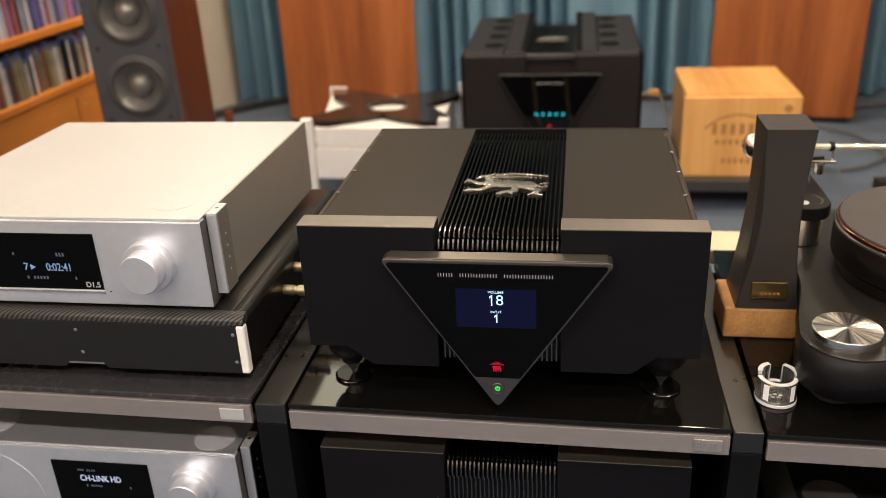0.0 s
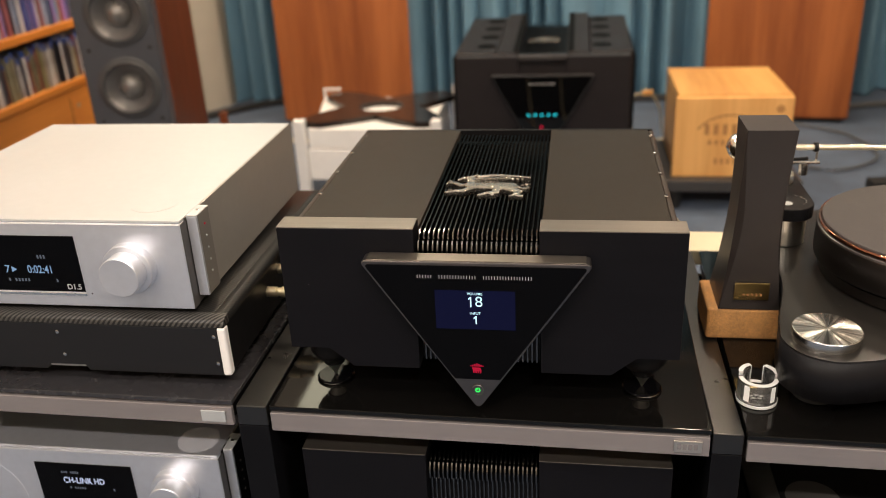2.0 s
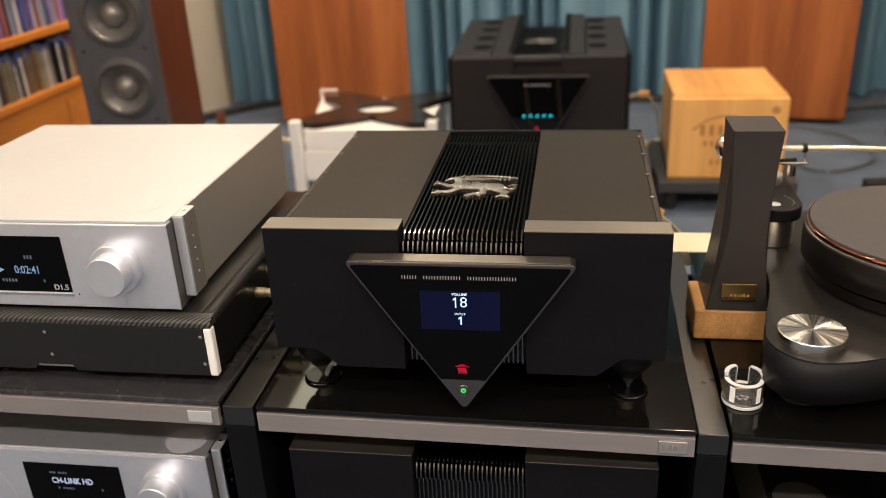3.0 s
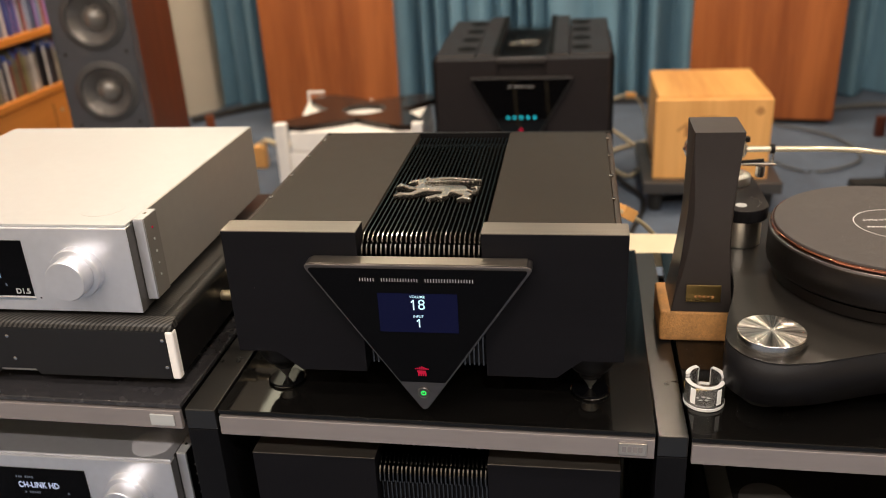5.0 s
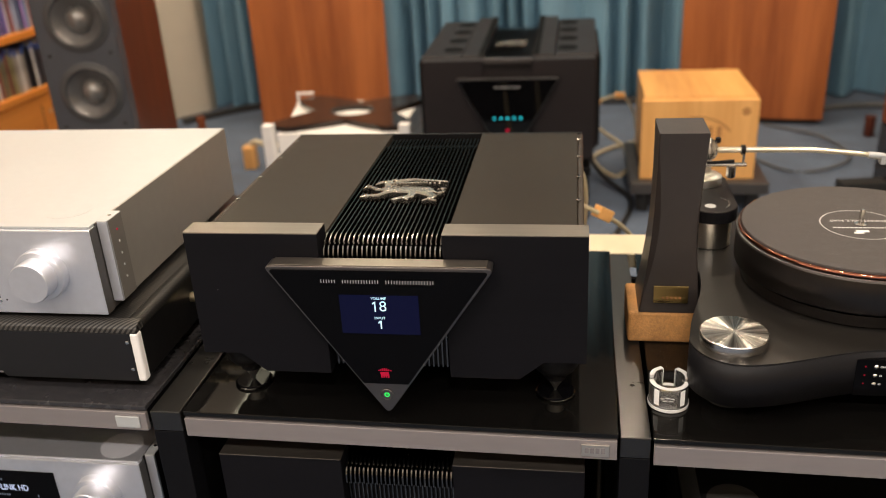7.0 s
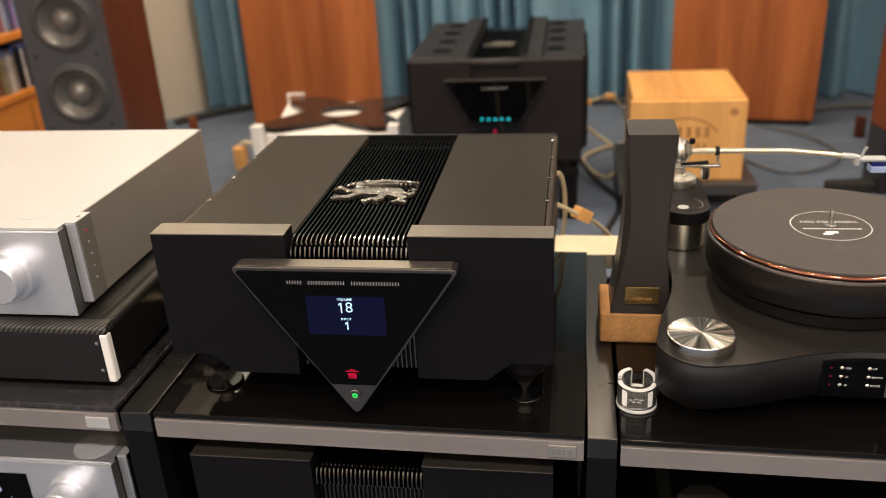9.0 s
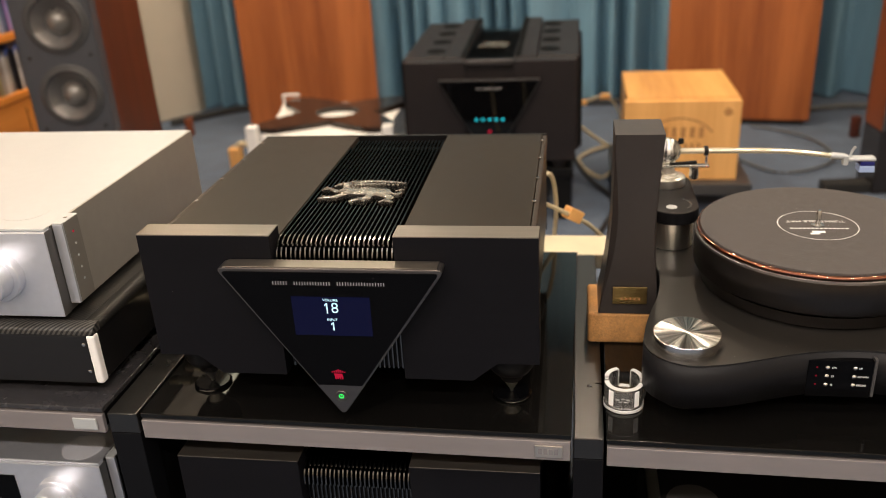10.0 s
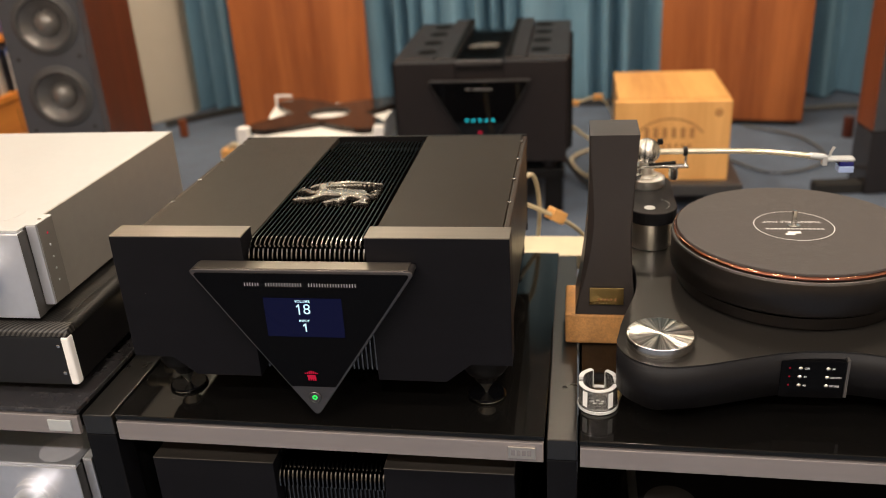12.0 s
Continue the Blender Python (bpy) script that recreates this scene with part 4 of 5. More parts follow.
    part("panel_strip", bx(0.0208, 0.0240, -0.1995, -0.1880, 0.0330, 0.0830), STRIP, t, "grey strip beside the control panel")


def tonearm():
    a = thing("tonearm", (0.424, 0.345, 0.090), "silver tonearm on a black and steel arm pod", "tonearm")
    part("pod_column", lathe([(0.0305, 0.0005), (0.0315, 0.0015), (0.0315, 0.045), (0.0305, 0.0465)], 48, (0, 0, 0)), BRIGHT_STEEL, a, "turned steel pod column", smooth=True)
    out = [(0.036 * math.cos(radians(d)), -0.012 + 0.036 * math.sin(radians(d))) for d in range(180, 361, 10)] + [(0.036 * math.cos(radians(d)), 0.096 + 0.036 * math.sin(radians(d))) for d in range(0, 181, 10)]
    pt = part("pod_top", prism(out, 0.0468, 0.066, "z", 0.0015), TT_SIDE, a, "black rounded pod top")
    part("pod_badge", lathe([(0.008, 0.0661), (0.008, 0.0666)], 28, (-0.004, -0.022, 0)), SILVER, pt, "small oval pale badge")
    for d in range(-40, 61, 18):
        part("pod_screw", lathe([(0.0016, 0.0661), (0.0016, 0.0668)], 10, (0.025 * math.cos(radians(d)), -0.010 + 0.025 * math.sin(radians(d)), 0)), STEEL, pt)
    px, py = -0.008, 0.030
    part("arm_base", lathe([(0.0290, 0.0662), (0.0295, 0.068), (0.0290, 0.079), (0.0270, 0.0805), (0.0175, 0.0815), (0.0165, 0.084), (0.0125, 0.086), (0.0115, 0.095), (0.015, 0.096), (0.015, 0.1005), (0.010, 0.103)], 40, (px, py, 0)), BRIGHT_STEEL, a, "polished arm base", smooth=True)
    part("lift_column", lathe([(0.0085, 0.0815), (0.009, 0.083), (0.009, 0.090), (0.006, 0.091), (0.006, 0.096), (0.008, 0.097), (0.008, 0.1005), (0.005, 0.1015)], 24, (px - 0.014, py - 0.016, 0)), CHROME, a, "small polished lift column", smooth=True)
    part("bearing", blob((0, 0, 0), (0.0205, 0.0205, 0.0200), bm=None, seg=36), RADIAL_X, a, "ball-shaped steel bearing", smooth=True).location = (px, py, 0.143)
    part("counterweight", lathe([(0.0135, -0.028), (0.0160, -0.030), (0.0170, -0.034), (0.0170, -0.046), (0.0160, -0.047), (0.0160, -0.050), (0.0195, -0.051), (0.0205, -0.060), (0.0190, -0.064), (0.0160, -0.0685), (0.0115, -0.0720), (0.0065, -0.0740), (0.0030, -0.0752), (0.0012, -0.0765)], 40, (px, py, 0.1435), Matrix.Rotation(radians(90), 4, "Y")), CHROME, a, "polished counterweight", smooth=True)
    part("bearing_knob", lathe([(0.004, 0), (0.005, 0.003), (0.004, 0.008)], 16, (px + 0.02, py + 0.006, 0.152)), BLACK, a, smooth=True)
    part("arm_tube", tube([(px + 0.012, py, 0.1390), (px + 0.08, py + 0.004, 0.1378), (px + 0.17, py + 0.010, 0.1345), (px + 0.255, py + 0.012, 0.1250)], (0.0048, 0.0036), 16), CREAM_METAL, a, "pale curved arm tube", smooth=True)
    part("rest_bridge", bx(px - 0.006, px + 0.062, py - 0.016, py - 0.006, 0.117, 0.121, 0.001), STEEL, a)
    part("rest_weight", lathe([(0.0065, 0.099), (0.007, 0.101), (0.007, 0.116)], 20, (px + 0.040, py - 0.011, 0)), STEEL, a, smooth=True)
    part("lift_lever", tube([(px + 0.002, py - 0.018, 0.124), (px + 0.022, py - 0.020, 0.126), (px + 0.042, py - 0.020, 0.1275)], (0.0022, 0.0030), 10), BLACK, a, smooth=True)
    part("rest_clip", lathe([(0.0075, -0.003), (0.0075, 0.003), (0.005, 0.0032)], 20, (px + 0.058, py + 0.003, 0.1383), Matrix.Rotation(radians(90), 4, "Y")), BLACK, a, smooth=True)
    part("rest_post", lathe([(0.002, 0.121), (0.002, 0.1345)], 12, (px + 0.058, py - 0.006, 0)), STEEL, a)
    ex, ez = px + 0.255, 0.1250
    part("collar", lathe([(0.0052, -0.012), (0.0052, 0.008), (0.004, 0.009)], 20, (ex, py + 0.012, ez), Matrix.Rotation(radians(96), 4, "Y")), SILVER, a, smooth=True)
    hs = part("headshell", bx(ex + 0.012, ex + 0.052, py + 0.003, py + 0.021, ez - 0.006, ez - 0.001, 0.0018), SILVER, a, "silver headshell with a finger lift")
    part("headshell_neck", bx(ex + 0.006, ex + 0.0135, py + 0.006, py + 0.018, ez - 0.013, ez + 0.002, 0.001), SILVER, hs)
    part("finger_lift", tube([(ex + 0.016, py + 0.012, ez - 0.002), (ex + 0.018, py + 0.011, ez + 0.008), (ex + 0.0215, py + 0.010, ez + 0.0155)], (0.0016, 0.0022), 8), SILVER, hs, smooth=True)
    part("cartridge", bx(ex + 0.030, ex + 0.050, py + 0.003, py + 0.021, ez - 0.013, ez - 0.0062, 0.0008), BLUE, a, "dark blue phono cartridge")
    part("stylus_guard", bx(ex + 0.029, ex + 0.051, py + 0.002, py + 0.022, ez - 0.023, ez - 0.0132, 0.001), PALE_BLUE, a, "pale blue stylus guard")
    for o in a.children:
        if not o.name.startswith("pod"):
            o.location.y += 0.050
            o.location.x += 0.005
            if not o.name.startswith(("arm_base", "lift_column")):
                o.location.z -= 0.0225 if o.name.startswith(("bearing", "counterweight")) else 0.0195


STRIP = mat("grey_panel_strip", (0.075, 0.072, 0.072), 0.4, 0.3, 0.08, 60)
CREAM_METAL = mat("champagne_arm_tube", (0.75, 0.68, 0.52), 0.22, 0.6, 0.04, 60)
BLUE = mat("dark_blue_plastic", (0.015, 0.018, 0.14), 0.25, 0.0, 0.1, 40)
PALE_BLUE = mat("pale_blue_plastic", (0.35, 0.45, 0.72), 0.2, 0.0, 0.08, 40)
turntable()
tonearm()


# ---- black tower on its cork block, acrylic ring ----
def tower():
    c = thing("cork_block", (0.349, 0.240, 0.0), "rounded block of pressed cork on the shelf", "cork block")
    part("block", bx(-0.0495, 0.0495, -0.047, 0.047, 0, 0.0475, 0.004, 3), CORK, c)
    t = thing("phono_tower", (0.3545, 0.236, 0.048), "waisted matt black metal tower on a cork block", "phono unit")
    b = bmesh.new()
    rows = []
    n, H = 24, 0.2545
    for i in range(n + 1):
        u = i / n
        hw = 0.0297 + 0.0018 * u + 0.0115 * (1 - u) ** 2.6 - 0.0030 * math.sin(math.pi * u) * (1 if u < 0.6 else 0.8)
        hd = 0.0370 + 0.0060 * (1 - u) ** 2.2 - 0.0040 * math.sin(math.pi * u)
        ch = 0.0012 + 0.007 * math.sin(math.pi * min(1, u * 1.05)) ** 1.5
        z = u * H
        x = 0.0072 * u
        rows.append([b.verts.new((x + px, py, z)) for px, py in ((-hw + ch, -hd), (hw - ch * 0.3, -hd), (hw, -hd + ch * 0.3), (hw, hd - 0.001), (hw - 0.001, hd), (-hw + 0.001, hd), (-hw, hd - 0.001), (-hw, -hd + ch))])
    for lo, hi in zip(rows, rows[1:]):
        for k in range(8):
            b.faces.new((lo[k], lo[(k + 1) % 8], hi[(k + 1) % 8], hi[k]))
    b.faces.new(rows[0][::-1])
    b.faces.new(rows[-1])
    part("body", b, TOWER, t, smooth=True)
    pq = part("plaque", bx(-0.022, 0.024, -0.0450, -0.0425, 0.016, 0.041, 0.0004), GOLD, t, "small gold maker's plaque")
    bars("plaque_mark", -0.012, 0.016, 0.024, 0.0035, 5, -0.0452, BURN, pq)


def acrylic_ring():
    a = thing("acrylic_ring", (0.3420, 0.044, 0.0), "clear acrylic ring with a slotted rim", "acrylic holder")
    b = bmesh.new()
    n = 72
    prof = []
    for i in range(n):
        ang = 360 * i / n
        d = abs((ang - 85 + 180) % 360 - 180)
        prof.append(0.013 if d < 24 else (0.0380 if d < 92 else 0.0325))
    ring = []
    for i in range(n):
        c, s = math.cos(2 * math.pi * i / n), math.sin(2 * math.pi * i / n)
        ring.append([b.verts.new((r * c, r * s, z)) for r, z in ((0.0238, 0.006), (0.0238, prof[i]), (0.0185, prof[i]), (0.0185, 0.006))])
    for i in range(n):
        p, q = ring[i], ring[(i + 1) % n]
        for k in range(4):
            b.faces.new((p[k], q[k], q[(k + 1) % 4], p[(k + 1) % 4]))
    part("wall", b, ACRYLIC, a, "clear slotted ring wall")
    for level in (0.013, 0.0325, 0.0380):
        starts = [i for i in range(n) if prof[i] == level and prof[i - 1] != level]
        for i in starts:
            run = [i]
            while prof[(run[-1] + 1) % n] == level:
                run.append((run[-1] + 1) % n)
            rim, rows = bmesh.new(), []
            for k in run:
                c, s = math.cos(2 * math.pi * k / n), math.sin(2 * math.pi * k / n)
                rows.append([rim.verts.new((r * c, r * s, level + z)) for r, z in ((0.0239, 0.0001), (0.0239, 0.0009), (0.0184, 0.0009), (0.0184, 0.0001))])
            for p, q in zip(rows, rows[1:]):
                for k in range(4):
                    rim.faces.new((p[k], q[k], q[(k + 1) % 4], p[(k + 1) % 4]))
            rim.faces.new(rows[0])
            rim.faces.new(rows[-1][::-1])
            part("rim", rim, FROST, a, "frosted sawn rim")
    part("base", lathe([(0.0240, 0.0005), (0.0246, 0.0015), (0.0246, 0.0048), (0.0240, 0.0058)], 64), ACRYLIC, a, "clear round base", smooth=True)
    part("base_ring", lathe([(0.0247, 0.0006), (0.0252, 0.0010), (0.0252, 0.0046), (0.0247, 0.0052)], 64, hollow=True), FROST, a, "bright frosted foot ring", smooth=True)
    for ang, z0, z1 in ((85 - 26, 0.014, 0.0375), (85 + 26, 0.014, 0.0375), (85 - 94, 0.0337, 0.0375), (85 + 94, 0.0337, 0.0375)):
        e = part("sawn_edge", bx(0.0190, 0.0233, -0.0006, 0.0006, z0, z1), FROST, a, "frosted sawn edge")
        e.matrix_basis = pose(0, 0, 0, 0, 0, ang + (4 if ang < 85 else -4))
    # White strips on the wall stand for light refracted in the acrylic.
    for ang in (228, 308):
        e = part("polished_facet", bx(0.0239, 0.0243, -0.0036, 0.0036, 0.0085, 0.0300, 0.0001), WHITE_GLINT, a, "white strip painted as a glint of the acrylic")
        e.matrix_basis = pose(0, 0, 0, 0, 0, ang)
    bb = bmesh.new()
    for i, (x, y) in enumerate(((-0.007, 0.0), (0.0, 0.002), (0.006, 0.0), (-0.004, -0.005), (0.003, -0.005))):
        bx(x - 0.0022, x + 0.0022, y - 0.0014, y + 0.0014, 0.0061, 0.0063, bm=bb)
    part("etched_mark", bb, FROST, a, "frosted etched mark")


WHITE_GLINT = mat("white_glint", (0.96, 0.96, 0.96), 0.25, 0.0, 0.04)
TOWER = mat("matt_black_tower", (0.034, 0.0282, 0.0262), 0.38, 0.2, 0.06, 60, 0.03, 900)
tower()
acrylic_ring()


# ---- beam behind the racks ----
bm_ = thing("rear_beam", (0.45, 0.545, -0.03), "cream painted beam behind the racks", "beam")
part("beam", bx(-0.24, 0.32, -0.043, 0.043, 0.0, 0.028, 0.002), CREAM, bm_)
for x_ in (-0.2, 0.28):
    part("beam_leg", bx(x_ - 0.02, x_ + 0.02, -0.03, 0.03, FLOOR + 0.03, -0.0005, 0.002), CREAM, bm_)


# ---- far power amplifier on its stand ----
def power_amplifier():
    s = thing("amplifier_stand", (0.006, 1.83, FLOOR), "low black amplifier stand with four legs", "stand")
    part("platform", bx(-0.27, 0.27, 0.01, 0.60, 0.155, 0.185, 0.003), BLACK, s)
    for x in (-0.235, 0.235):
        for y in (0.05, 0.56):
            part("leg", bx(x - 0.03, x + 0.03, y - 0.03, y + 0.03, 0.0, 0.1548, 0.003), BLACK, s)
    a = thing("power_amplifier", (0.006, 1.83, FLOOR + 0.187), "large black power amplifier with a triangular glass front", "amplifier")
    H = 0.362
    for k in (-1, 1):
        x0, x1 = sorted((k * 0.0785, k * 0.277))
        part("front_plate", bx(x0, x1, 0.0, 0.05, 0.03, H, 0.003), AMP_BLACK, a)
        x0, x1 = sorted((k * 0.0785, k * 0.15))
        part("inner_ridge", prism([(0.0515, 0.05), (0.64, 0.05), (0.64, H + 0.032), (0.634, H + 0.036), (0.056, H + 0.004), (0.0515, H)], x0, x1, "x", 0.004), AMP_BLACK, a)
        facet = sorted((k * 0.0785, k * 0.1000))
        # Black strip on the ridge paints the shade of its inward slope.
        part("ridge_facet", prism([(0.056, H + 0.0045), (0.634, H + 0.0365), (0.634, H + 0.0375), (0.056, H + 0.0055)], facet[0] + 0.003, facet[1], "x"), WELL_SHADE, a)
        x0, x1 = sorted((k * 0.1515, k * 0.287))
        sink = part("heat_sink", prism([(0.0515, 0.05), (0.64, 0.05), (0.64, H + 0.019), (0.634, H + 0.023), (0.056, H + 0.003), (0.0515, H - 0.001)], x0, x1, "x", 0.006), AMP_BLACK, a, "heat sink with round wells on top")
        # Wells are shallow discs, coloured black for the shade inside the holes.
        for y in (0.15, 0.29, 0.43, 0.56):
            zt = H + 0.003 + 0.020 * (y - 0.056) / 0.578
            well = part("well", lathe([(0.032, 0.0002), (0.033, 0.0012), (0.030, 0.0012), (0.028, 0.0006), (0.001, 0.0005)], 28), WELL_SHADE, sink, smooth=True)
            well.matrix_basis = pose(k * 0.190, y, zt, 1.98)
        first = part("side_fin", bx(-0.004, 0.009, -0.0012, 0.0012, 0.06, H - 0.012), BLACK, sink)
        first.location = (k * 0.291 - (0.004 if k > 0 else 0.001), 0.06, 0)
        for i in range(1, 27):
            again(first, 0, i * 0.02, 0)
        for y in (0.05, 0.55):
            part("foot", lathe([(0.025, 0.0), (0.03, 0.03)], 24, (k * 0.22, y, 0)), AMP_BLACK, a, smooth=True)
    ch = part("channel", bx(-0.0783, 0.0783, 0.012, 0.598, 0.04, H - 0.006), AMP_BLACK, a)
    gr = part("channel_fin", bx(-0.0014, 0.0014, 0.008, 0.598, H - 0.03, H + 0.010, 0.001, 1), FIN, a)
    gr.location.x = -0.07
    for i in range(1, 15):
        again(gr, i * 0.01)
    part("channel_bridge", bx(-0.076, 0.076, 0.004, 0.03, H - 0.012, H + 0.004, 0.002), FRAME, a)
    emblem(a, (0.0, 0.20, H + 0.010), 0.105, 0.007)
    d = part("display_frame", prism(triangle(0.168, H - 0.055, 0.02, 0.012), -0.020, -0.001, "y", 0.0015), FRAME_DARK, a, "dark triangular frame")
    part("display_glass", prism(triangle(0.160, H - 0.060, 0.03, 0.008), -0.0215, -0.0202, "y"), MIRROR_GLASS, d, "black gloss display glass")
    bars("name_line", -0.042, 0.042, H - 0.083, 0.006, 18, -0.0217, GREY_INK, d, (3, 11), 0.6)
    for i in range(5):
        part("status_dot", lathe([(0.0048, 0), (0.0048, 0.0006)], 18, (-0.043 + i * 0.0215, -0.0216, 0.178), TO_FRONT), CYAN, d, "cyan status dot")
    part("red_mark", bx(-0.006, 0.004, -0.0224, -0.0217, 0.132, 0.142), RED, d, "small glowing red mark")


AMP_BLACK = mat("charcoal_anodised", (0.0185, 0.0158, 0.0170), 0.45, 0.0, 0.1, 40, 0.03, 600, spec=0.15)
WELL_SHADE = mat("black_shade", (0.004, 0.004, 0.004), 0.6, spec=0.05)
MIRROR_GLASS = mat("black_mirror_glass", (0.0025, 0.0025, 0.003), 0.03, spec=0.5)
FRAME_DARK = mat("dark_satin_frame", (0.05, 0.048, 0.048), 0.3, 0.6, 0.1, 60)
power_amplifier()


# ---- branded wooden box ----
def wooden_box():
    p = thing("box_plinth", (0.635, 2.13, FLOOR), "dark grey slab on small feet beneath the wooden box", "plinth")
    part("slab", bx(-0.225, 0.225, -0.24, 0.24, 0.072, 0.112, 0.003), PLINTH_GREY, p)
    for x in (-0.18, 0.18):
        for y in (-0.19, 0.19):
            part("foot", lathe([(0.02, 0.0), (0.025, 0.03), (0.025, 0.0718)], 20, (x, y, 0)), RUBBER, p, smooth=True)
    b = thing("wooden_box", (0.632, 2.15, FLOOR + 0.1125), "honey-coloured wooden box with a burnt-in mark", "box")
    f = part("front_board", bx(-0.190, 0.183, -0.215, -0.192, 0.0, 0.272, 0.002), PINE, b)
    part("left_board", bx(-0.180, -0.158, -0.1915, 0.213, 0.0, 0.264, 0.001), PINE, b)
    part("right_board", bx(0.158, 0.180, -0.1915, 0.213, 0.0, 0.264, 0.001), PINE, b)
    part("back_board", bx(-0.1575, 0.1575, 0.191, 0.213, 0.0, 0.264), PINE, b)
    part("lid", bx(-0.180, 0.180, -0.1915, 0.213, 0.2642, 0.2775, 0.0015), PINE_TOP, b)
    bars("burnt_mark", -0.100, 0.075, 0.165, 0.036, 6, -0.2155, BURN, f)
    bars("burnt_line", -0.085, 0.065, 0.120, 0.016, 7, -0.2155, BURN, f)
    bars("burnt_line", -0.06, 0.04, 0.055, 0.020, 5, -0.2155, BURN, f)
    arc = bmesh.new()
    for i in range(24):
        a = radians(35 + i * 110 / 23)
        bx(-0.01 + 0.125 * math.cos(a) - 0.005, -0.01 + 0.125 * math.cos(a) + 0.005, -0.2155, -0.2151, 0.108 + 0.105 * math.sin(a) - 0.003, 0.108 + 0.105 * math.sin(a) + 0.003, bm=arc)
    part("burnt_arc", arc, BURN, f)
    part("burnt_dot", lathe([(0.014, 0), (0.014, 0.0004)], 20, (0.142, -0.215, 0.232), TO_FRONT), BURN_LIGHT, f)


PLINTH_GREY = mat("dark_grey_slab", (0.045, 0.043, 0.043), 0.45, 0.0, 0.08, 40)
BURN_LIGHT = mat("light_burnt_print", (0.46, 0.22, 0.07), 0.7)
wooden_box()


# ---- white unit with a dark gloss plate ----
def white_unit():
    u = thing("white_player_stand", (-0.60, 2.0, FLOOR), "white lacquered stand with a pierced dark gloss plate on top", "stand")
    for x in (-0.265, 0.235):
        for y in (-0.045, 0.44):
            if x < 0 < y:
                continue
            h = 0.02 if y < 0 else 0.010
            part("corner_post", bx(x - h, x + h, y - h, y + h, 0.0, 0.312 if y < 0 else 0.322, 0.004), WHITE, u)
    for i, (z0, z1, inset) in enumerate(((0.085, 0.2005, 0.0), (0.2035, 0.276, 0.004))):
        part("tier", bx(-0.243 + inset, 0.213 - inset, -0.04 + inset, 0.43, z0, z1, 0.004, 3), WHITE, u, "white lacquered tier")
    post = part("corner_post", bx(-0.309, -0.299, 0.435, 0.445, 0.0, 0.302, 0.002), WHITE, u, "thin white rear post")
    part("post_bar", bx(-0.309, -0.236, 0.434, 0.446, 0.3022, 0.311, 0.002), WHITE, post)
    part("corner_gusset", prism([(-0.254, 0.155), (-0.2297, 0.155), (-0.2297, 0.434), (-0.305, 0.434)], 0.255, 0.2735, "z", 0.002), WHITE, u)
    # plate: a square with round bites in its sides and a round hole
    n, rows = 96, []
    b = bmesh.new()
    for i in range(n):
        a = 2 * math.pi * i / n
        c, s = math.cos(a), math.sin(a)
        sq = 0.255 / max(abs(c), abs(s))
        bite = 0.115 * max(0.0, 1 - abs(((math.degrees(a) + 45) % 90) - 45) / 33) ** 0.6
        r = min(sq, 0.33) - bite
        rows.append([b.verts.new((-0.015 + q * c, 0.20 + 0.9 * q * s, z)) for q, z in ((r, 0.2775), (r, 0.298), (0.085, 0.298), (0.085, 0.2775))])
    for i in range(n):
        p, q = rows[i], rows[(i + 1) % n]
        for k in range(4):
            b.faces.new((p[k], q[k], q[(k + 1) % 4], p[(k + 1) % 4]))
    part("top_plate", b, SMOKED, u, "dark brown gloss plate with scooped sides and a round hole")


white_unit()


# ---- loudspeakers ----
def panel_speaker(x0, x1, y, rz, label):
    s = thing("wood_loudspeaker", ((x0 + x1) / 2, y, FLOOR), label, "loudspeaker", "tall wooden loudspeakers", rz=rz)
    w = (x1 - x0) / 2
    part("plinth", bx(-w + 0.02, w - 0.02, 0.02, 0.30, 0.0, 0.022, 0.002), RUBBER, s)
    part("cabinet", bx(-w, w, 0.0, 0.32, 0.0225, 1.35, 0.008, 3), CHERRY, s, "cherry veneered cabinet")


def woofer(parent, x, z, r):
    w = part("woofer", lathe([(r * 1.14, 0.0), (r * 1.14, 0.004), (r * 1.10, 0.006), (r * 0.99, 0.0062), (r * 0.95, 0.0)], 64, (x, 0, z), TO_FRONT, hollow=True), SURROUND, parent, "dark round driver frame", smooth=True)
    part("surround", lathe([(r * 1.015, 0.0063), (r * 0.97, 0.011), (r * 0.92, 0.0115), (r * 0.86, 0.0064), (r * 0.86, 0.004)], 64, (x, 0, z), TO_FRONT, hollow=True), SURROUND, w, smooth=True)
    prof = [(r * 0.865, 0.006)] + [(r * (0.86 - 0.42 * t), 0.006 - 0.034 * t ** 0.8) for t in [i / 8 for i in range(1, 9)]]
    b = bmesh.new()
    seg, rings = 64, []
    for rr, h in prof:
        rings.append([b.verts.new((x + rr * math.cos(2 * math.pi * i / seg), -h, z + rr * math.sin(2 * math.pi * i / seg))) for i in range(seg)])
    for lo, hi in zip(rings, rings[1:]):
        for i in range(seg):
            b.faces.new((lo[i], lo[(i + 1) % seg], hi[(i + 1) % seg], hi[i]))
    part("cone", b, CONE, w, "dished grey cone", smooth=True)
    part("dust_cap", blob((x, 0.030, z), (r * 0.48, 0.036, r * 0.48), seg=28), CAP, w, "domed grey dust cap", smooth=True)


CAP = mat("satin_grey_dust_cap", (0.20, 0.19, 0.18), 0.28, 0.5, 0.05, 60)


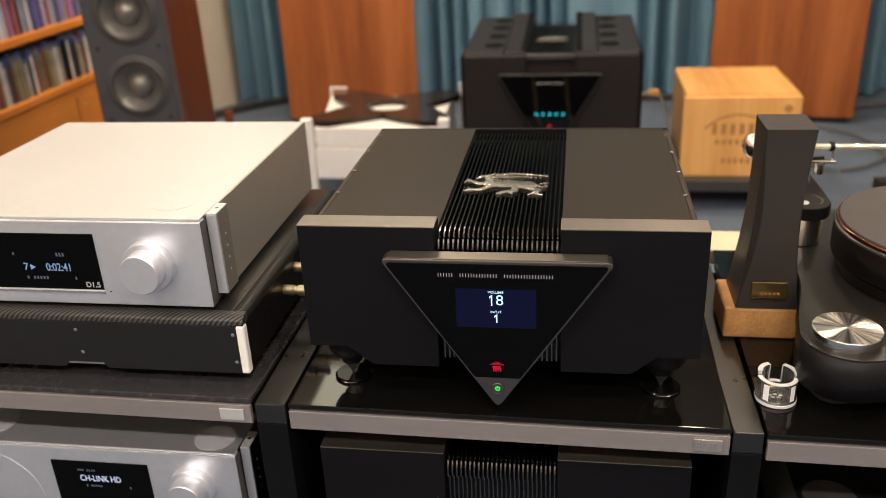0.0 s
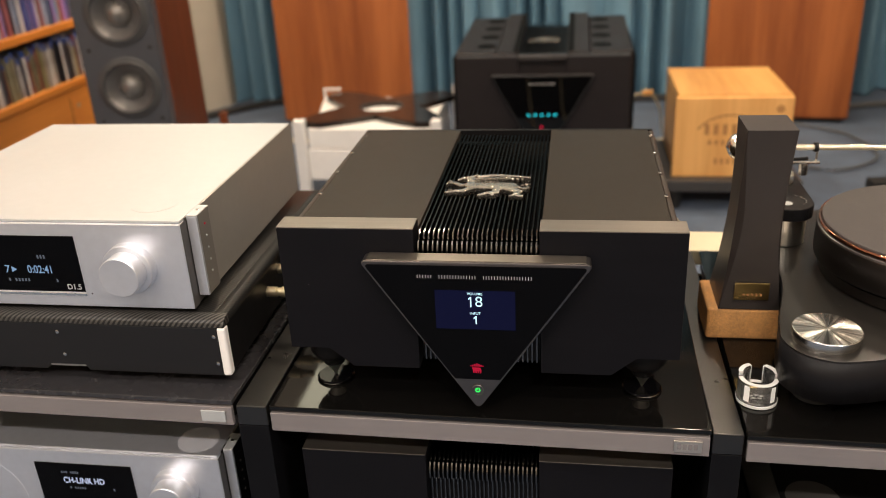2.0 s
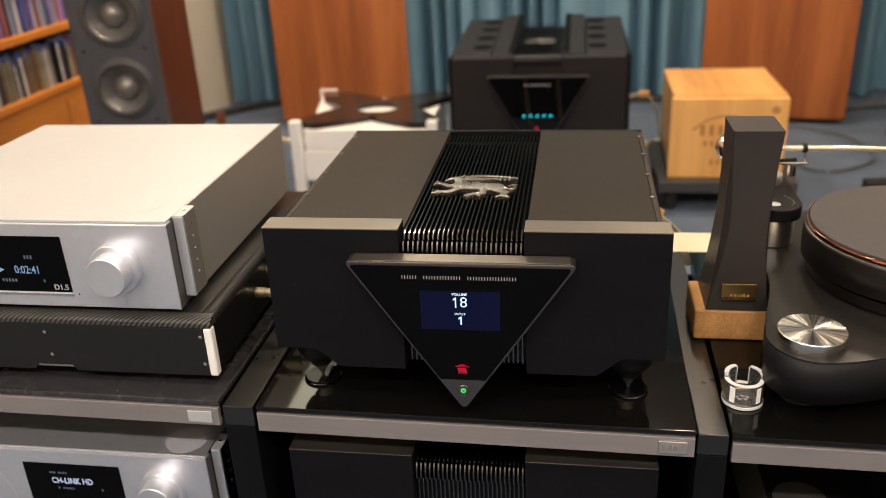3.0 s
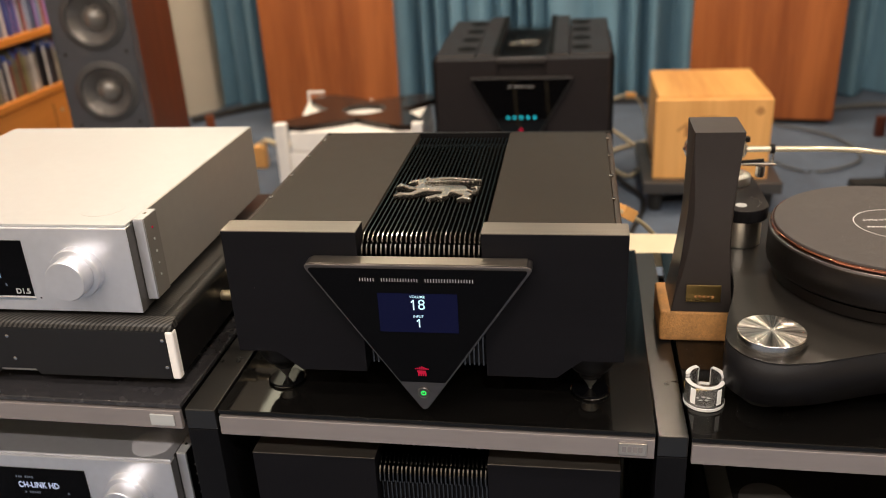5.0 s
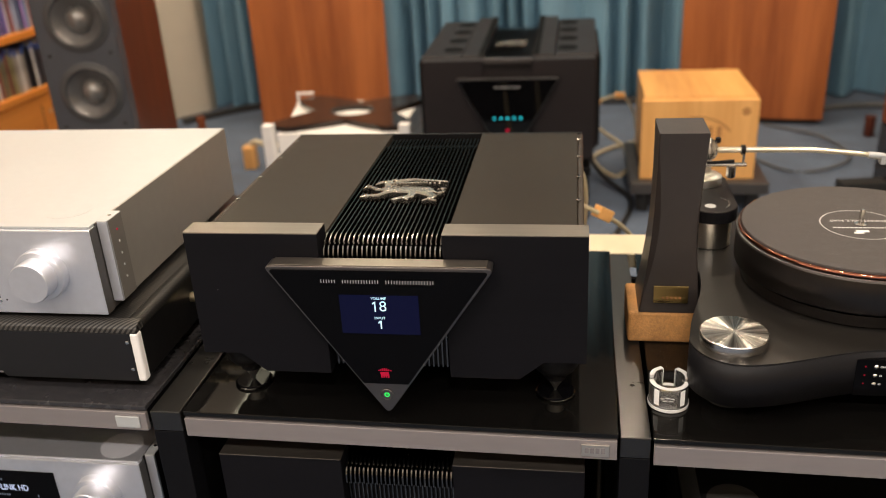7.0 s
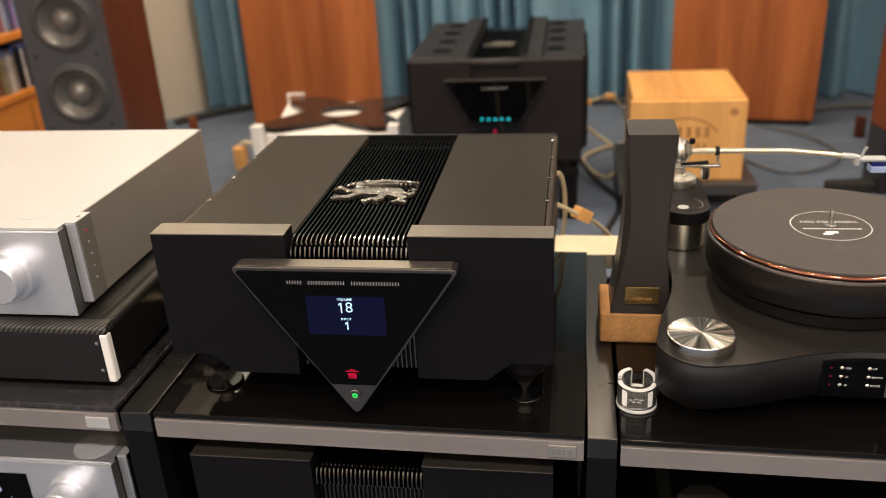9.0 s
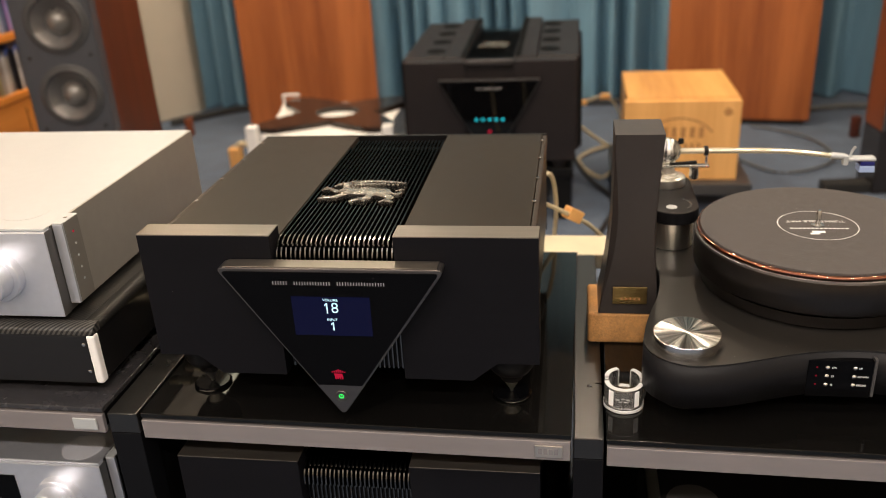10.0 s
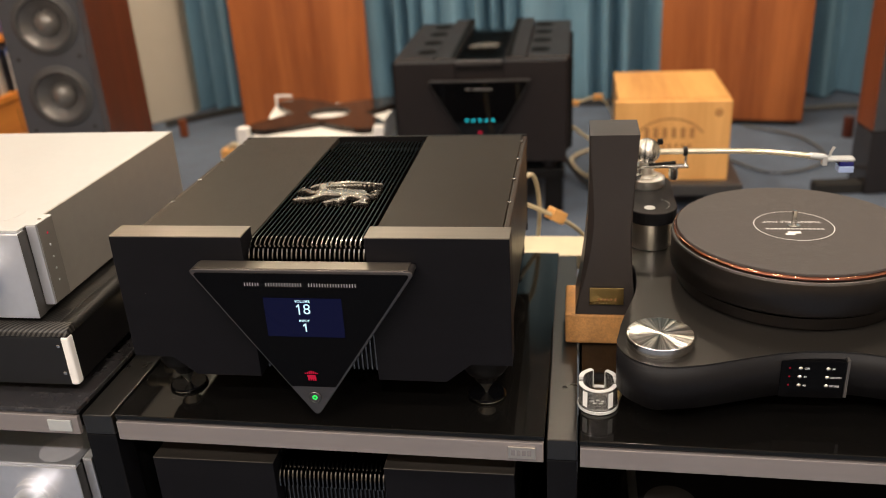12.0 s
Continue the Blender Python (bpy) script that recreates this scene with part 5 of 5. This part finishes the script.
def tower_speaker(x, y, rz, label, deep=0.53, foot=0.16, foot_mat=None):
    """The baffle has round holes for its woofers."""
    s = thing("tower_loudspeaker", (x, y, FLOOR), label, "loudspeaker", "dark veneered tower loudspeakers", rz=rz)
    hw, off, zs, r = 0.108, 0.009, (0.361, 0.570, 0.777, 0.984), 0.078
    part("plinth", bx(-foot, foot, -0.03, deep + 0.03, 0.0, 0.04, 0.004), foot_mat or RUBBER, s)
    part("cabinet", bx(-hw + 0.002, hw - 0.002, 0.062, deep, 0.0405, 1.23, 0.004), MAHOGANY, s, "dark mahogany veneered cabinet")
    b = bmesh.new()
    seg = 64
    edges = [0.0405, 0.475, 0.682, 0.889, 1.23]
    for i, z in enumerate(zs):
        z0, z1 = edges[i], edges[i + 1]
        inner, outer = [], []
        for k in range(seg):
            a = 2 * math.pi * k / seg
            c, d = math.cos(a), math.sin(a)
            t = min((hw - off * (1 if c > 0 else -1)) / abs(c) if abs(c) > 1e-6 else 9, ((z1 - z) if d > 0 else (z - z0)) / abs(d) if abs(d) > 1e-6 else 9)
            inner.append((off + r * 0.9 * c, z + r * 0.9 * d))
            outer.append((off + t * c, z + t * d))
        for k in range(seg):
            q = (k + 1) % seg
            vi, vj, wi, wj = inner[k], inner[q], outer[k], outer[q]
            b.faces.new([b.verts.new((u, 0.0, v)) for u, v in (vi, vj, wj, wi)])
            b.faces.new([b.verts.new(p) for p in ((vi[0], 0, vi[1]), (vj[0], 0, vj[1]), (vj[0], 0.05, vj[1]), (vi[0], 0.05, vi[1]))])
    bmesh.ops.remove_doubles(b, verts=b.verts, dist=1e-5)
    bf = part("baffle", b, BAFFLE, s, "grey painted front baffle")
    part("baffle_back", bx(-hw, hw, 0.052, 0.0615, 0.0405, 1.23), BAFFLE, s)
    for sx in (-1, 1):
        part("baffle_edge", bx(sx * hw - 0.002, sx * hw + 0.002, 0.0, 0.0515, 0.0405, 1.23), BAFFLE, s)
    for z in zs:
        woofer(bf, off, z, r)
    for z in (0.475, 0.682, 0.889):
        for sx in (-0.085, 0.085):
            part("bolt", lathe([(0.006, 0), (0.006, 0.001), (0.003, 0.0005)], 12, (sx, -0.0001, z), TO_FRONT), RUBBER, bf)


panel_speaker(-1.290, -0.662, 3.06, 13, "tall cherry-veneered loudspeaker cabinet in front of the curtain")
panel_speaker(0.681, 1.300, 3.00, -8, "tall cherry-veneered loudspeaker cabinet near the wooden box")
tower_speaker(-1.174, 1.383, 13, "dark tower loudspeaker with grey baffle beside the bookcase")


def column_speaker(x, y, rz, label):
    """A shallow wooden cabinet over a dark gloss column with a foot bar to each side."""
    s = thing("column_loudspeaker", (x, y, FLOOR), label, "loudspeaker", rz=rz)
    part("base_column", bx(-0.118, 0.118, 0.0, 0.14, 0.0, 0.2235, 0.003), COLUMN, s, "dark gloss base column")
    part("cabinet", bx(-0.118, 0.118, 0.008, 0.14, 0.224, 1.23, 0.004), REDWOOD, s, "red-brown veneered cabinet")
    bf = part("baffle", bx(-0.116, 0.116, -0.004, 0.0075, 0.226, 1.228, 0.003), BAFFLE, s, "grey painted front baffle")
    for z in (0.40, 0.60, 0.80, 1.0):
        part("driver", lathe([(0.085, 0.0), (0.085, 0.004), (0.078, 0.006), (0.070, 0.002), (0.02, 0.0005)], 48, (0, -0.0041, z), TO_FRONT), SURROUND, bf, smooth=True)
    for k in (-1, 1):
        x0, x1 = sorted((k * 0.1185, k * 0.275))
        part("foot_bar", bx(x0, x1, 0.012, 0.075, 0.0, 0.037, 0.003), RUBBER, s, "dark foot bar")


COLUMN = mat("dark_gloss_column", (0.020, 0.017, 0.018), 0.12, 0.0, 0.1, 30)
REDWOOD = wood("red_brown_veneer", (0.10, 0.022, 0.006), (0.19, 0.048, 0.012), 0.4, "z", 9)
column_speaker(1.424, 2.109, 6, "red-brown loudspeaker on a dark gloss column with foot bars")


# ---- bookcase along the west wall ----
def bookcase():
    rng = random.Random(11)
    face = -1.80
    c = thing("bookcase", (face, 0.0, FLOOR), "orange beech bookcase filled with books and disc cases", "bookcase")
    d = WEST + 0.004 - face
    y0, y1 = 0.3, 2.62
    levels = (0.405, 0.62, 0.90, 1.18)
    part("lower_cabinet", bx(d, 0.0, y0, y1, 0.03, 0.40, 0.003), ORANGE_WOOD, c)
    for y in (0.9, 1.5, 2.06):
        part("door_gap", bx(-0.002, 0.0012, y - 0.0015, y + 0.0015, 0.05, 0.37), RUBBER, c)
        part("lock", lathe([(0.007, 0), (0.008, 0.002), (0.004, 0.003)], 16, (0.0, y + 0.05, 0.335), Matrix.Rotation(radians(90), 4, "Y")), NICKEL, c)
    for z in levels:
        part("shelf_board", bx(d, 0.006, y0, y1, z, z + 0.026, 0.002), ORANGE_WOOD, c)
    for y in (y0, 1.60, y1):
        part("upright", bx(d, 0.002, y - 0.011, y + 0.011, 0.402, 1.5, 0.001), ORANGE_WOOD, c)
    part("back_panel", bx(d, d + 0.006, y0, y1, 0.402, 1.5), ORANGE_WOOD, c)
    meshes = []
    for i in range(8):
        th, hh = rng.uniform(0.008, 0.017), rng.uniform(0.135, 0.178)
        pair = []
        for spine in (BOOK_PALE, BOOK_DARK):
            o = part("disc_case", bx(-0.13, 0.0, 0.0, th, 0.0, hh, 0.0012, 1), spine)
            pair.append(o.data)
            bpy.data.objects.remove(o)
        o = part("top_band", bx(-0.1305, 0.0006, 0.0004, th - 0.0004, hh - 0.020, hh + 0.0006), CASE_BLUE)
        pair.append(o.data)
        bpy.data.objects.remove(o)
        meshes.append((pair, th, hh))
    for z in levels[:3]:
        for a0, a1 in ((0.9, 1.585), (1.615, y1 - 0.02)):
            y = a0
            while y < a1 - 0.03:
                me, th, hh = rng.choice(meshes)
                low = z < 0.5
                o = new("disc_case", me[0 if low else 1])
                if low and rng.random() < 0.8:
                    new("top_band", me[2]).parent = o
                tall = 1.0 if low else 1.25
                o.matrix_basis = pose(face - rng.uniform(0.012, 0.03), y, FLOOR + z + 0.0262, 0, 0, 0)
                o.scale.z = tall
                tagged(o, "slim upright case with a coloured spine on the shelf", "book", "books in the bookcase")
                y += th + rng.uniform(0.0004, 0.0025)


bookcase()


# ---- cables and small things ----
def cable(name, pts, r, material, label):
    o = part(name, tube(pts, r, 10), material, None, smooth=True)
    return tagged(o, label, "cable", "cables")


F = FLOOR
cable("cable", [(0.17, 0.47, 0.10), (0.20, 0.53, 0.09), (0.262, 0.62, 0.03), (0.33, 0.68, -0.04), (0.42, 0.74, -0.2), (0.5, 0.85, F + 0.01)], 0.0042, CABLE, "cream audio cable hanging behind the preamplifier")
cable("cable", [(0.205, 0.475, 0.12), (0.235, 0.58, 0.12), (0.245, 0.66, 0.02), (0.235, 0.68, -0.15), (0.25, 0.75, F + 0.01)], 0.0042, CABLE, "cream audio cable hanging behind the preamplifier")
cable("cable", [(-0.10, 0.46, 0.12), (-0.10, 0.53, 0.11), (-0.095, 0.565, 0.0), (-0.11, 0.57, -0.2), (-0.09, 0.60, F + 0.04), (-0.06, 0.72, F + 0.008)], 0.0055, CABLE, "cream audio cable hanging behind the preamplifier")
cable("cable", [(0.05, 0.46, 0.12), (0.05, 0.53, 0.11), (0.045, 0.565, 0.0), (0.04, 0.57, -0.2), (0.06, 0.60, F + 0.04), (0.10, 0.74, F + 0.008)], 0.0055, CABLE, "cream audio cable hanging behind the preamplifier")
plug = thing("cable_block", (0.277, 0.640, 0.018), "small honey wood block threaded on the cream cable", "cable block")
plug.matrix_basis = pose(0.277, 0.640, 0.018, 0, 32, 35)
part("block", bx(-0.017, 0.017, -0.0115, 0.0115, -0.0115, 0.0115, 0.002), PINE, plug)
cable("cable", [(-1.125, 2.40, F + 0.098), (-1.10, 2.40, F + 0.115), (-1.05, 2.40, F + 0.10), (-0.98, 2.40, F + 0.098), (-0.925, 2.42, F + 0.06), (-0.92, 2.6, F + 0.012)], 0.011, CABLE, "thick cream cable beside the white stand")
plug = thing("cable_block", (-1.130, 2.40, F), "honey wood cable block standing on the carpet", "cable block")
part("block", bx(-0.025, 0.025, -0.025, 0.025, 0.0, 0.098, 0.006), PINE, plug)
for y, z in ((0.160, 0.074), (0.215, 0.085)):
    g = thing("phono_plug", (-0.301, y, z), "gold-plated cable plug beside the supply unit", "plug")
    part("barrel", lathe([(0.004, -0.03), (0.0075, -0.028), (0.0075, -0.012), (0.0062, -0.011), (0.0062, -0.006), (0.0078, -0.005), (0.0078, 0.008), (0.005, 0.010), (0.005, 0.028)], 24, (0, 0, 0), Matrix.Rotation(radians(90), 4, "Y")), PALE_GOLD, g, smooth=True)
cable("cable", [(0.26, 2.3, F + 0.1), (0.33, 2.2, F + 0.03), (0.42, 2.0, F + 0.009), (0.36, 1.7, F + 0.009), (0.25, 1.3, F + 0.009), (0.35, 0.9, F + 0.009)], 0.009, CABLE_BLACK, "black mains cable on the carpet")
cable("cable", [(0.25, 2.42, F + 0.2), (0.33, 2.5, F + 0.12), (0.45, 2.45, F + 0.03), (0.38, 2.25, F + 0.012), (0.30, 2.5, F + 0.012), (0.5, 2.7, F + 0.012), (0.75, 2.6, F + 0.012)], 0.007, CABLE, "thick cream speaker cable looped on the carpet")
cable("cable", [(1.05, 2.95, F + 0.012), (1.25, 2.75, F + 0.012), (1.27, 2.45, F + 0.012), (1.05, 2.3, F + 0.012), (0.9, 2.5, F + 0.012)], 0.005, CABLE_GREY := mat("grey_cable", (0.09, 0.095, 0.10), 0.6), "grey cable looped on the carpet")
cable("cable", [(1.35, 3.2, F + 0.014), (1.6, 3.25, F + 0.014), (1.9, 3.1, F + 0.014), (2.2, 2.9, F + 0.014)], 0.014, CABLE_GREY, "grey cable along the curtain's foot")
cable("cable", [(-1.75, 3.1, F + 0.012), (-1.5, 3.36, F + 0.012), (-1.3, 3.42, F + 0.012), (-0.6, 3.42, F + 0.012), (0.3, 3.40, F + 0.012), (0.8, 3.42, F + 0.012)], 0.02, CABLE_BLACK, "black cable along the foot of the curtain")
for x, y, lab in ((-1.575, 2.93, "short reddish wooden post on the carpet"), (1.444, 2.80, "short dark wooden post on the carpet")):
    f = thing("wooden_block", (x, y, F), lab, "wooden block")
    q = 0.68 if x < 0 else 0.72
    part("post", lathe([(0.028 * q, 0), (0.03 * q, 0.004), (0.03 * q, 0.096 * q ** 0.4), (0.028 * q, 0.1 * q ** 0.4)], 24), REDWOOD if x < 0 else MAHOGANY, f, smooth=True)
cable("cable", [(0.22, 2.48, F + 0.24), (0.307, 2.60, -0.265), (0.402, 2.60, -0.241), (0.46, 2.66, -0.32), (0.50, 2.8, F + 0.01), (0.62, 3.0, F + 0.01)], 0.0042, CABLE, "cream cable behind the power amplifier")
for x, y, z, a in ((0.307, 2.60, -0.265, 70), (0.402, 2.60, -0.241, 80)):
    p = thing("cable_block", (x, y, z), "small honey wood block threaded on the cream cable", "cable block")
    part("block", bx(-0.020, 0.020, -0.012, 0.012, -0.010, 0.010, 0.002), PINE, p)
